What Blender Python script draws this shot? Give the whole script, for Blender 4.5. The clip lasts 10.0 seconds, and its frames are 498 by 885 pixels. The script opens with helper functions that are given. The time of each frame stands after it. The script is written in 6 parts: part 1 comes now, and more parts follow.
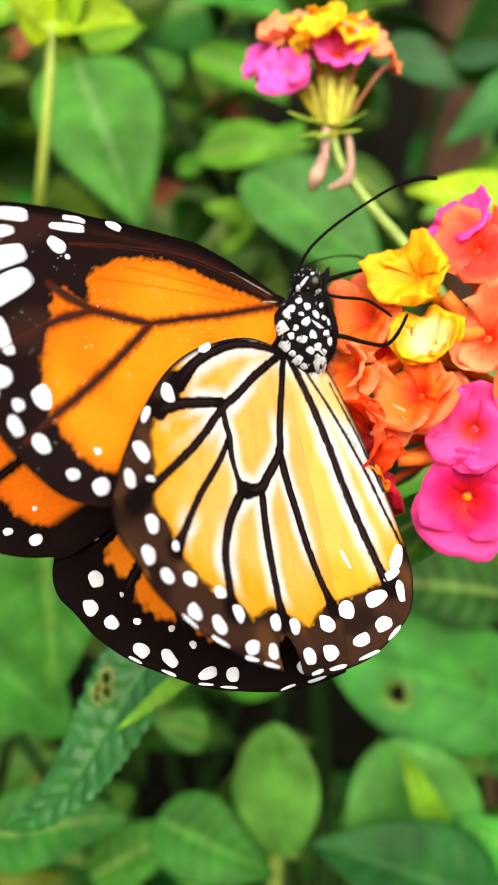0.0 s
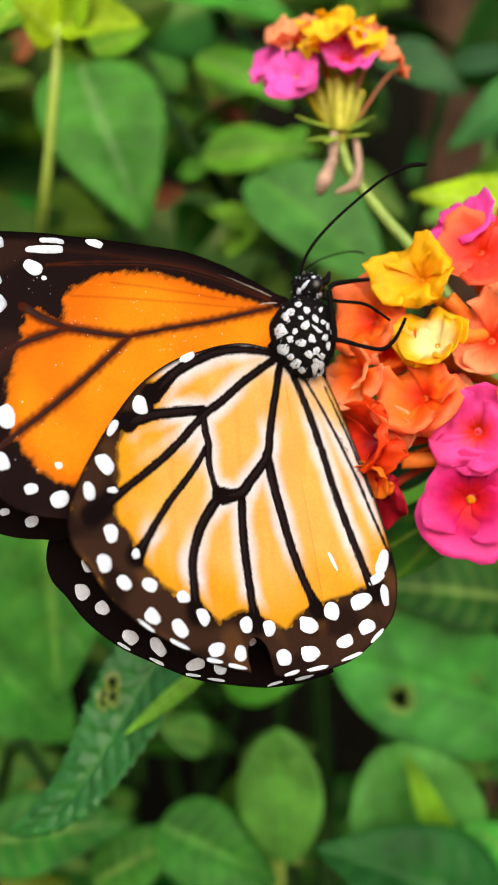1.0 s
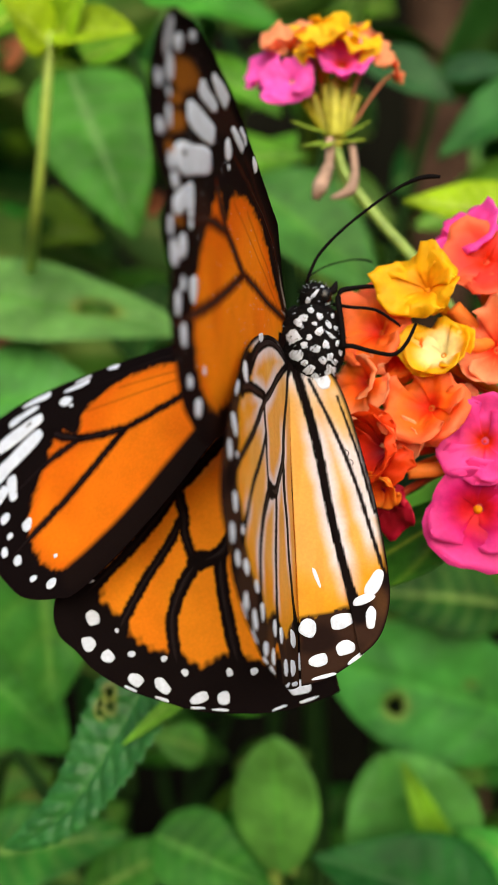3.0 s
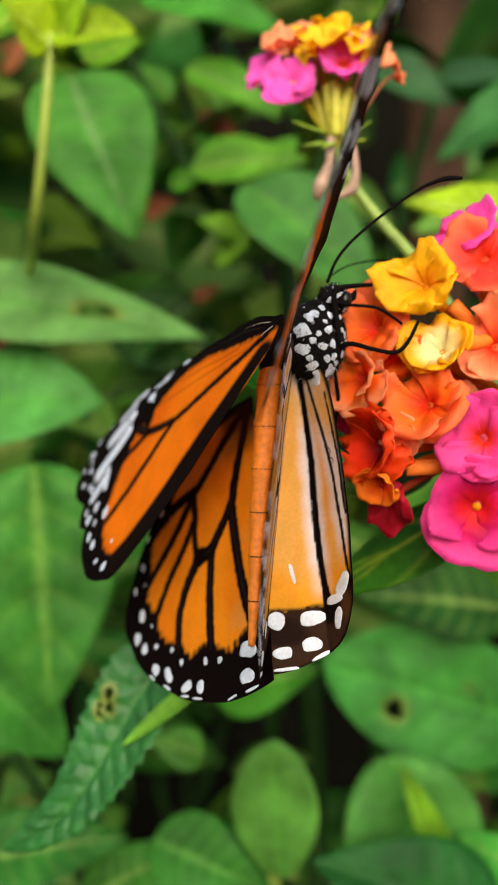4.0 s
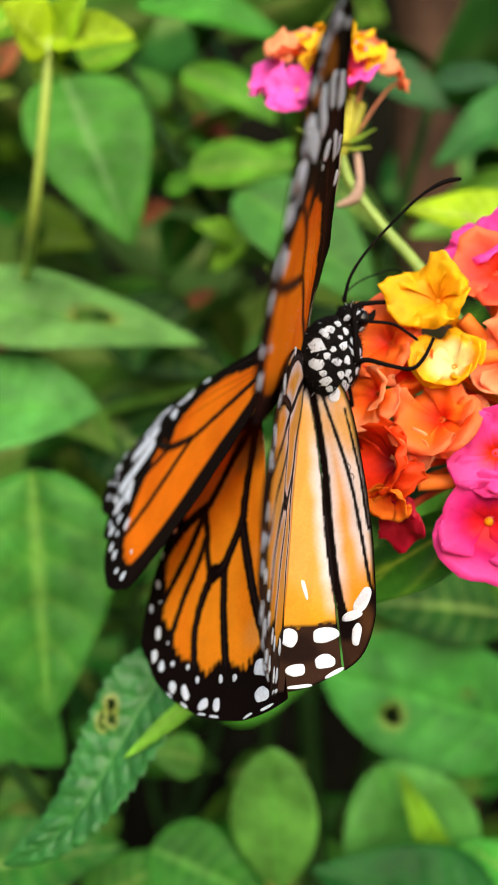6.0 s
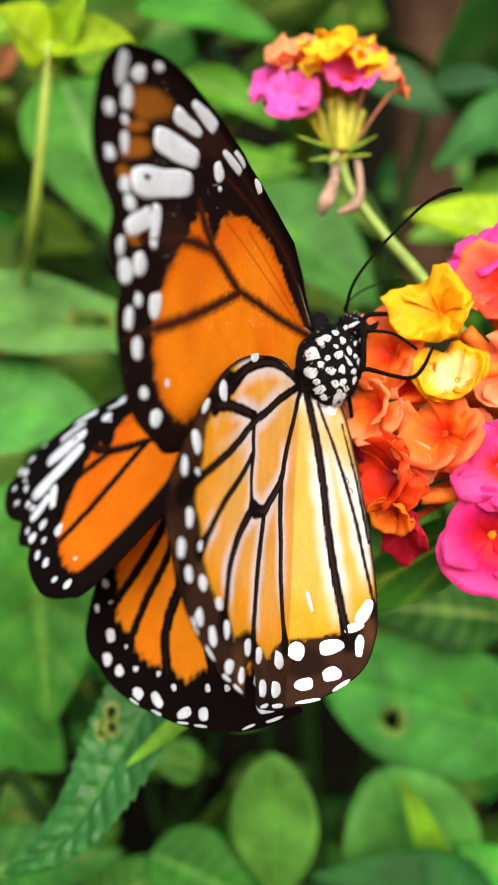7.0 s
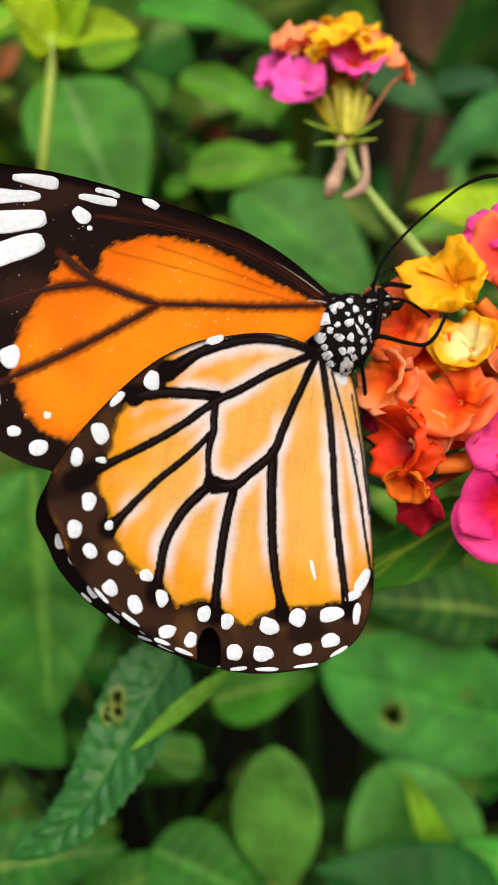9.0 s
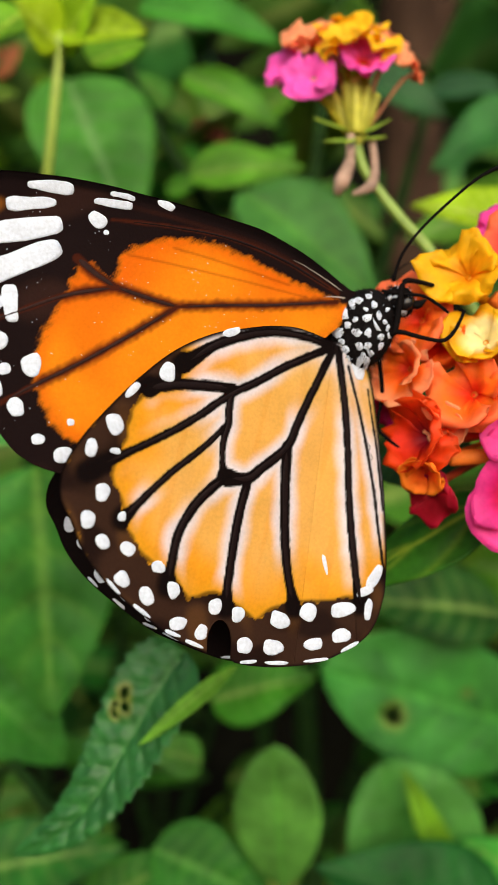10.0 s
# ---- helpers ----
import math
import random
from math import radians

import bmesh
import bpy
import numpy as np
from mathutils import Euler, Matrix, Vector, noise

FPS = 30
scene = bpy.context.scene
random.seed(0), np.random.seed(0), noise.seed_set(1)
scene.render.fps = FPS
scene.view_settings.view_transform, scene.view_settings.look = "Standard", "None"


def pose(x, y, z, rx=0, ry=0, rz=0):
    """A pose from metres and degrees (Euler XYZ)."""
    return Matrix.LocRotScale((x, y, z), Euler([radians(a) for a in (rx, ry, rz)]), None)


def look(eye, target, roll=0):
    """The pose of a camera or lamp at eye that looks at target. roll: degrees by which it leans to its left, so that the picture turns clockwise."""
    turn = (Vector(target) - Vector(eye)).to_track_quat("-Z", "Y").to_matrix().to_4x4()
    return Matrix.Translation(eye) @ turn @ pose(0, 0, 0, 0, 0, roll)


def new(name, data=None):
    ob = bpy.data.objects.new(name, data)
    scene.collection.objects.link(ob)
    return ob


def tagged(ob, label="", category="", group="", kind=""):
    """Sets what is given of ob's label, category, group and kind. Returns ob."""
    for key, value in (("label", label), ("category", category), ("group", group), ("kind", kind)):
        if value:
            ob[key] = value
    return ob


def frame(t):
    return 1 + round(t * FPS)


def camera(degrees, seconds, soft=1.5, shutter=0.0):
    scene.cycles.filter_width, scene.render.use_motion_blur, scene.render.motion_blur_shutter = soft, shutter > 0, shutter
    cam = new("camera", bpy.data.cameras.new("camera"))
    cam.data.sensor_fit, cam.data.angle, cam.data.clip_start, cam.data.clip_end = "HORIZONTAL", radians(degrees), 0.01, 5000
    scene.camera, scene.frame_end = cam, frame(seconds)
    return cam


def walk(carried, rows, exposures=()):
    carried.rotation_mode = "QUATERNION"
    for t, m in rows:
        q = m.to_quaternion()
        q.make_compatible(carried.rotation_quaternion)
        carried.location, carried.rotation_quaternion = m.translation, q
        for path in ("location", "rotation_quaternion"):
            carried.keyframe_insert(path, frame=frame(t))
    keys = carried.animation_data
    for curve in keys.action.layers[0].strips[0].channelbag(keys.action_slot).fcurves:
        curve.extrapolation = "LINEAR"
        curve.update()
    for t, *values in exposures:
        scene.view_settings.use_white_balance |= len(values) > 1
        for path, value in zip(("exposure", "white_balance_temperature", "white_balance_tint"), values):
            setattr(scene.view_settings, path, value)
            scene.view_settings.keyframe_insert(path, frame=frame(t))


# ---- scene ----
MM = 0.001


# ---- camera ----
cam = camera(30, 10.0, soft=1.5)
cam.data.dof.use_dof = True
cam.data.dof.focus_distance = 0.097
cam.data.dof.aperture_fstop = 29
cam.data.dof.aperture_blades = 0
walk(cam, [
    (0, pose(0.00494, -0.00163, 1.00165, 88.673, -0.201, 1.575)),
    (0.5, pose(0.00421, -0.00174, 1.00155, 88.793, -0.207, 1.527)),
    (1, pose(0.00338, -0.00139, 1.00167, 88.922, -0.273, 1.368)),
    (1.5, pose(0.00326, -0.00175, 1.00090, 89.277, -0.353, 1.329)),
    (2, pose(0.00190, -0.00141, 1.00103, 89.421, -0.122, 0.802)),
    (2.5, pose(0.00177, -0.00103, 1.00144, 89.379, 0.031, 0.588)),
    (4, pose(0.00121, -0.00042, 1.00024, 89.893, -0.016, 0.315)),
    (4.5, pose(0.00061, -0.00033, 0.99988, 90.010, -0.112, 0.192)),
    (5, pose(0.00000, 0.00000, 1.00000, 90.000, -0.000, 0.000)),
    (5.5, pose(-0.00064, 0.00018, 1.00060, 89.959, 0.013, -0.272)),
    (7, pose(-0.00147, 0.00080, 1.00261, 89.909, 0.090, -0.591)),
    (7.5, pose(-0.00157, 0.00058, 1.00218, 90.019, 0.011, -0.632)),
    (8, pose(-0.00226, 0.00082, 1.00102, 90.205, -0.090, -0.822)),
    (8.5, pose(-0.00263, 0.00062, 0.99943, 90.518, 0.027, -0.876)),
    (9, pose(-0.00363, 0.00037, 0.99812, 90.766, 0.142, -1.100)),
    (9.5, pose(-0.00502, 0.00043, 0.99748, 90.872, 0.124, -1.396)),
    (10, pose(-0.00642, 0.00015, 0.99660, 91.140, -0.083, -1.764)),
], exposures=[(0.0, 0.86), (0.5, 0.58), (1.0, 0.36), (2.0, 0.22), (2.5, 0.22), (3.4, 0.30), (4.0, 0.38), (5.0, 0.55), (6.0, 0.62), (7.0, 0.64), (8.5, 0.28), (10.0, 0.14)])

# ---- light: bright overcast day ----
world = bpy.data.worlds.new("sky")
scene.world = world
world.use_nodes = True
wn = world.node_tree.nodes
sky = wn.new("ShaderNodeTexSky")
sky.sky_type = "NISHITA"
sky.sun_disc = False
sky.sun_elevation = radians(27)
sky.sun_rotation = radians(174)
sky.air_density = 1.6
sky.dust_density = 4.0
wn["Background"].inputs["Strength"].default_value = 0.13
world.node_tree.links.new(sky.outputs["Color"], wn["Background"].inputs["Color"])
sun_data = bpy.data.lights.new("sun", "SUN")
sun_data.energy = 3.2
sun_data.angle = radians(70)
sun_data.color = (1.0, 0.975, 0.93)
sun = new("sun", sun_data)
sun.matrix_world = look((0.36, -2.84, 2.52), (0.05, 0.12, 1.0))


# ---- materials ----
def material(name, base=(0.5, 0.5, 0.5), rough=0.6, attr="", grain=0.0, grain_scale=900.0, stain=0.0, stain_scale=120.0,
             bump=0.0, bump_scale=1500.0, translucent=0.0, vary=0.0, spec=0.4, sheen=0.0):
    """Base colour or pigment attribute, broken up by a fine and a coarse noise; optional relief and light through thin tissue."""
    mat = bpy.data.materials.new(name)
    mat.use_nodes = True
    nt = mat.node_tree
    n, link = nt.nodes, nt.links.new
    out = n["Material Output"]
    bsdf = n["Principled BSDF"]
    coord = n.new("ShaderNodeTexCoord").outputs["Object"]
    if attr:
        a = n.new("ShaderNodeAttribute")
        a.attribute_name = attr
        col = a.outputs["Color"]
    else:
        rgb = n.new("ShaderNodeRGB")
        rgb.outputs[0].default_value = (*base, 1)
        col = rgb.outputs[0]
    for amount, scale, detail in ((grain, grain_scale, 3.0), (stain, stain_scale, 4.0)):
        if amount:
            nz = n.new("ShaderNodeTexNoise")
            nz.inputs["Scale"].default_value, nz.inputs["Detail"].default_value = scale, detail
            link(coord, nz.inputs["Vector"])
            mr = n.new("ShaderNodeMapRange")
            mr.inputs["From Min"].default_value, mr.inputs["From Max"].default_value = 0.3, 0.7
            mr.inputs["To Min"].default_value, mr.inputs["To Max"].default_value = 1 - amount, 1 + amount
            link(nz.outputs["Fac"], mr.inputs["Value"])
            mul = n.new("ShaderNodeVectorMath")
            mul.operation = "SCALE"
            link(col, mul.inputs[0])
            link(mr.outputs[0], mul.inputs["Scale"])
            col = mul.outputs[0]
    if vary:
        info = n.new("ShaderNodeObjectInfo")
        hsv = n.new("ShaderNodeHueSaturation")
        for socket, lo, hi, src in (("Hue", 0.5 - 0.04 * vary, 0.5 + 0.03 * vary, 0), ("Value", 1 - 0.45 * vary, 1 + 0.4 * vary, 1)):
            mr = n.new("ShaderNodeMapRange")
            mr.inputs["To Min"].default_value, mr.inputs["To Max"].default_value = lo, hi
            if src:
                sc = n.new("ShaderNodeMath")
                sc.operation = "MULTIPLY"
                sc.inputs[1].default_value = 7.31
                link(info.outputs["Random"], sc.inputs[0])
                fr = n.new("ShaderNodeMath")
                fr.operation = "FRACT"
                link(sc.outputs[0], fr.inputs[0])
                link(fr.outputs[0], mr.inputs["Value"])
            else:
                link(info.outputs["Random"], mr.inputs["Value"])
            link(mr.outputs[0], hsv.inputs[socket])
        link(col, hsv.inputs["Color"])
        col = hsv.outputs["Color"]
    link(col, bsdf.inputs["Base Color"])
    bsdf.inputs["Roughness"].default_value = rough
    bsdf.inputs["Specular IOR Level"].default_value = spec
    if sheen:
        bsdf.inputs["Sheen Weight"].default_value = sheen
    if bump:
        bz = n.new("ShaderNodeTexNoise")
        bz.inputs["Scale"].default_value, bz.inputs["Detail"].default_value = bump_scale, 3.0
        link(coord, bz.inputs["Vector"])
        bp = n.new("ShaderNodeBump")
        bp.inputs["Strength"].default_value, bp.inputs["Distance"].default_value = bump, 0.0002
        link(bz.outputs["Fac"], bp.inputs["Height"])
        link(bp.outputs["Normal"], bsdf.inputs["Normal"])
    if translucent:
        tr = n.new("ShaderNodeBsdfTranslucent")
        link(col, tr.inputs["Color"])
        mix = n.new("ShaderNodeMixShader")
        mix.inputs["Fac"].default_value = translucent
        link(bsdf.outputs[0], mix.inputs[1])
        link(tr.outputs[0], mix.inputs[2])
        link(mix.outputs[0], out.inputs["Surface"])
    return mat


M_WING = material("wing_scales", attr="pigment", rough=0.7, grain=0.05, grain_scale=2600, stain=0.06, stain_scale=260, bump=0.25, bump_scale=3000, translucent=0.42, spec=0.05)
M_VEIN = material("wing_vein", (0.008, 0.004, 0.004), rough=0.6, grain=0.3, grain_scale=1800, spec=0.06)
M_VEIN_RED = material("wing_vein_reddish", (0.020, 0.006, 0.004), rough=0.7, grain=0.3, grain_scale=1800, spec=0.12)
M_SPOT = material("white_scales", (0.60, 0.655, 0.76), rough=0.8, grain=0.10, grain_scale=2500, stain=0.08, stain_scale=500, bump=0.3, bump_scale=4000, translucent=0.15, spec=0.1)
M_HAIR = material("pale_scale_hairs", (0.40, 0.33, 0.29), rough=0.8, grain=0.3, grain_scale=1500, spec=0.1)
M_BODY = material("black_body_scales", (0.004, 0.003, 0.003), rough=0.8, grain=0.5, grain_scale=1200, bump=0.8, bump_scale=2500, spec=0.08)
M_ABDOMEN = material("orange_brown_abdomen", (0.66, 0.18, 0.010), rough=0.6, grain=0.2, grain_scale=1500, bump=0.4)
M_EYE = material("dark_eye", (0.006, 0.005, 0.005), rough=0.25, spec=0.3)
M_LEG = material("black_leg", (0.004, 0.003, 0.003), rough=0.8, grain=0.2, spec=0.05)
M_PETAL = material("lantana_petal", attr="pigment", rough=0.5, grain=0.06, grain_scale=1500, stain=0.13, stain_scale=330, bump=0.5, bump_scale=1000, translucent=0.46, spec=0.22)
M_LEAF = material("leaf_green", attr="pigment", rough=0.5, grain=0.14, grain_scale=700, stain=0.38, stain_scale=90, bump=0.5, bump_scale=500, translucent=0.25, vary=0.3, spec=0.13)
M_LEAF_PUCKER = material("leaf_puckered", attr="pigment", rough=0.42, grain=0.14, grain_scale=900, stain=0.22, stain_scale=200, bump=0.6, bump_scale=700, translucent=0.15, spec=0.34)
M_LEAF_FAR = material("leaf_green_shrub", attr="pigment", rough=0.5, grain=0.1, grain_scale=500, stain=0.25, stain_scale=60, translucent=0.25, vary=1.0, spec=0.14)
M_STEM = material("green_stem", (0.20, 0.30, 0.05), rough=0.5, grain=0.15, grain_scale=900, stain=0.2, stain_scale=100, bump=0.3)
M_STEM_PALE = material("yellow_green_stem", (0.26, 0.36, 0.05), rough=0.5, grain=0.15, grain_scale=900, stain=0.2, stain_scale=100, bump=0.3)
# dark green of the stem, taken darker still for shade inside the foliage
M_STEM_DARK_SHADED = material("dark_green_stem_shaded", (0.010, 0.030, 0.005), spec=0.08, rough=0.7, grain=0.25, stain=0.3, bump=0.4)
M_TUBE = material("orange_flower_tube", (0.90, 0.24, 0.03), rough=0.5, grain=0.1, stain=0.15, translucent=0.25, spec=0.2)
M_BUD = material("flower_bud", (0.50, 0.48, 0.05), rough=0.5, grain=0.15, stain=0.2, translucent=0.2)
M_WITHER = material("withered_petal", (0.46, 0.30, 0.22), rough=0.7, grain=0.25, stain=0.3, translucent=0.2)
M_BARK = material("brown_bark", (0.050, 0.027, 0.016), spec=0.08, rough=0.85, grain=0.35, grain_scale=160, stain=0.4, stain_scale=22, bump=1.0, bump_scale=220)
M_SOIL = material("soil", (0.055, 0.03, 0.017), spec=0.1, rough=0.95, grain=0.4, grain_scale=90, stain=0.4, stain_scale=9, bump=1.0, bump_scale=60)
# near black: the shade between the leaves is put into this colour
M_SHADE_BACKING = material("shade_backing", (0.0045, 0.0045, 0.0028), spec=0.03, rough=0.95, grain=0.4, grain_scale=60, stain=0.5, stain_scale=7, bump=1.0, bump_scale=50)


# ---- mesh helpers ----
def mesh_object(name, verts, faces, mat, parent=None, smooth=True, pigment=None):
    me = bpy.data.meshes.new(name)
    me.from_pydata([tuple(v) for v in verts], [], [tuple(f) for f in faces])
    if pigment is not None:
        layer = me.attributes.new("pigment", "FLOAT_COLOR", "POINT")
        rgba = np.ones((len(verts), 4), dtype=np.float32)
        rgba[:, :3] = pigment
        layer.data.foreach_set("color", rgba.ravel())
    if smooth:
        me.polygons.foreach_set("use_smooth", [True] * len(me.polygons))
    me.materials.append(mat)
    me.update()
    ob = new(name, me)
    if parent is not None:
        ob.parent = parent
    return ob


def part(name, bm, mat, parent, label=""):
    me = bpy.data.meshes.new(name)
    bm.to_mesh(me)
    bm.free()
    me.polygons.foreach_set("use_smooth", [True] * len(me.polygons))
    me.materials.append(mat)
    ob = new(name, me)
    ob.parent = parent
    return tagged(ob, label)


def smooth_path(points, per=6, closed=False):
    """Catmull-Rom through the points."""
    p = np.array(points, dtype=float)
    n = len(p)
    idx = range(n) if closed else range(n - 1)
    out = []
    for i in idx:
        if closed:
            a, b, c, d = p[(i - 1) % n], p[i], p[(i + 1) % n], p[(i + 2) % n]
        else:
            a, b, c, d = p[max(i - 1, 0)], p[i], p[i + 1], p[min(i + 2, n - 1)]
        for s in np.linspace(0, 1, per, endpoint=False):
            out.append(0.5 * (2 * b + (c - a) * s + (2 * a - 5 * b + 4 * c - d) * s * s + (3 * b - a - 3 * c + d) * s ** 3))
    if not closed:
        out.append(p[-1])
    return np.array(out)


def tube_data(path, radii, sides=8, flat=1.0, up=None):
    """Rings along a path; flat squeezes each ring along the up direction."""
    path = np.array(path, dtype=float)
    n = len(path)
    radii = np.interp(np.linspace(0, 1, n), np.linspace(0, 1, len(radii)), radii)
    verts, faces = [], []
    ref = np.array(up if up is not None else (0.13, 0.21, 0.97))
    for i in range(n):
        t = path[min(i + 1, n - 1)] - path[max(i - 1, 0)]
        t /= np.linalg.norm(t) + 1e-12
        s = np.cross(t, ref)
        s /= np.linalg.norm(s) + 1e-12
        u = np.cross(s, t)
        for k in range(sides):
            a = 2 * math.pi * k / sides
            verts.append(path[i] + radii[i] * (math.cos(a) * s + flat * math.sin(a) * u))
    for i in range(n - 1):
        for k in range(sides):
            k2 = (k + 1) % sides
            faces.append((i * sides + k, i * sides + k2, (i + 1) * sides + k2, (i + 1) * sides + k))
    faces.append(tuple(reversed(range(sides))))
    faces.append(tuple((n - 1) * sides + k for k in range(sides)))
    return verts, faces


def tube(name, points, radii, mat, parent=None, sides=8, per=6, flat=1.0, up=None, label=""):
    path = smooth_path(points, per) if len(points) > 2 else np.array(points, dtype=float)
    v, f = tube_data(path, radii, sides, flat, up)
    return tagged(mesh_object(name, v, f, mat, parent), label)


def inside(poly, x, y):
    """Which of the points lie in the polygon."""
    res = np.zeros(x.shape, dtype=bool)
    for i in range(len(poly)):
        (x0, y0), (x1, y1) = poly[i - 1], poly[i]
        if y0 != y1:
            res ^= ((y0 > y) != (y1 > y)) & (x < (x1 - x0) * (y - y0) / (y1 - y0) + x0)
    return res


def nearest_on(poly, p):
    """Nearest points on the closed polygon."""
    a = np.array(poly)
    b = np.roll(a, -1, axis=0)
    d = b - a
    s = np.clip((((p[:, None] - a) * d).sum(2)) / ((d * d).sum(1) + 1e-12), 0, 1)
    q = a + s[..., None] * d
    k = ((p[:, None] - q) ** 2).sum(2).argmin(1)
    return q[np.arange(len(p)), k]


def path_distance(path, p):
    """Distance of each point from a fine path, and how far along (0 to 1) the nearest place is."""
    best = np.full(len(p), 1e9)
    where = np.zeros(len(p))
    for i in range(len(path) - 1):
        a, d = path[i], path[i + 1] - path[i]
        s = np.clip(((p - a) @ d) / (d @ d + 1e-12), 0, 1)
        r = np.hypot(*(p - a - s[:, None] * d).T)
        m = r < best
        best[m], where[m] = r[m], (i + s[m]) / (len(path) - 1)
    return best, where


def step(lo, hi, x):
    s = np.clip((x - lo) / (hi - lo), 0, 1)
    return s * s * (3 - 2 * s)


def wobble(x, y, scale, seed):
    """Soft irregularity between -1 and 1."""
    r = np.random.RandomState(seed)
    out = np.zeros(x.shape)
    for _ in range(7):
        a, ph, fr = r.uniform(0, 6.28), r.uniform(0, 6.28), scale * r.uniform(0.6, 1.7)
        out += np.sin((x * math.cos(a) + y * math.sin(a)) * fr + ph)
    return out / 4.0


# ---- butterfly: wing patterns in millimetres, x outward from the body, y towards the head ----
HIND_OUTLINE = [(-0.2, 0.8), (4.1, 1.7), (7.7, 1.6), (11.2, 0.9), (15.0, -0.1), (19.2, -2.2), (23.1, -5.3), (26.4, -8.6), (29.1, -11.7), (30.8, -14.7), (31.0, -17.3), (29.9, -19.5), (28.5, -22.5), (25.9, -25.7), (22.3, -28.6), (18.9, -31), (15.8, -32.4), (12.4, -33.7), (10.1, -34.3), (6.7, -34.7), (2.4, -34.6), (-1.3, -33.4), (-4.8, -31.4), (-6.6, -28.3), (-7.2, -25), (-7.3, -17.9), (-6.7, -10.1), (-5.9, -4.2), (-4.6, -1), (-1.9, 0.6)]
NOTCH = [(14.9, -34.5), (15.1, -31.4), (14.4, -29.8), (13.4, -29.5), (12.6, -30.3), (12.3, -31.8), (12.5, -35)]
HIND_BAND = [(17.1, -2.7), (18.3, -4), (19, -5.8), (22.7, -6.9), (24, -8.7), (24.7, -11.8), (26.1, -15.1), (24.6, -18.2), (24, -20.7), (22.4, -23), (19.3, -24.8), (17.4, -27.3), (14.2, -26.7), (12.2, -27.9), (9.5, -29.7), (5.3, -27.9), (1, -28), (-3.6, -27.5), (-7.4, -24.3)]
# path, width at its start and end, panel of the folded hindwing (3 main, 2 fold, 1 inner fold)
HIND_VEINS = [
    ([(-0.4, 0.2), (4.1, 0.9), (7.7, 0.9), (11.2, 0.1), (14.6, -1.2), (18.4, -3.7)], 0.55, 0.75, 3),
    ([(-0.3, 0.1), (5.6, -2.5), (9.8, -4.8), (12.8, -6.3), (16.7, -8.9), (20.8, -11.2), (25, -13.2), (28.4, -14.9)], 0.6, 0.5, 3),
    ([(12.5, -5.6), (16.5, -5.6), (19.6, -5.8), (22.1, -6.4)], 0.7, 0.8, 3),
    ([(12.6, -5.7), (12.9, -7.5), (13, -9.3), (13.6, -11.1), (13.7, -13.2), (13.4, -14.9)], 0.65, 0.4, 3),
    ([(13.1, -9.3), (15.7, -11.8), (19.5, -14.7), (22.5, -17.3), (24.6, -19.3)], 0.4, 0.55, 3),
    ([(13.4, -14.9), (16.3, -17.3), (18.2, -19.9), (19.1, -22.7), (19.6, -25.8)], 0.7, 0.6, 3),
    ([(10.7, -15.2), (11.7, -19.1), (12.5, -23.8), (13, -28.1)], 0.7, 0.65, 3),
    ([(-0.4, 0.0), (2.2, -4.7), (4.1, -8.3), (5.7, -11.4), (8.6, -13.6), (10.7, -15), (13.4, -14.9)], 0.6, 0.75, 3),
    ([(5.7, -11.4), (5.9, -15.4), (5.9, -20.9), (5.4, -25.2), (4.6, -28.5)], 0.85, 0.65, 3),
    ([(-0.9, -0.1), (-1.9, -9), (-2.1, -17.9), (-2.6, -24.2), (-3.3, -28.3)], 0.6, 0.65, 2),
    ([(-2.3, -1.9), (-4.3, -8.9), (-5.5, -14.6), (-6.3, -21.1), (-6.9, -25.3)], 0.28, 0.3, 1),
    ([(-5.1, -4.3), (-6.3, -11.4), (-6.9, -17.9)], 0.2, 0.25, 1),
]
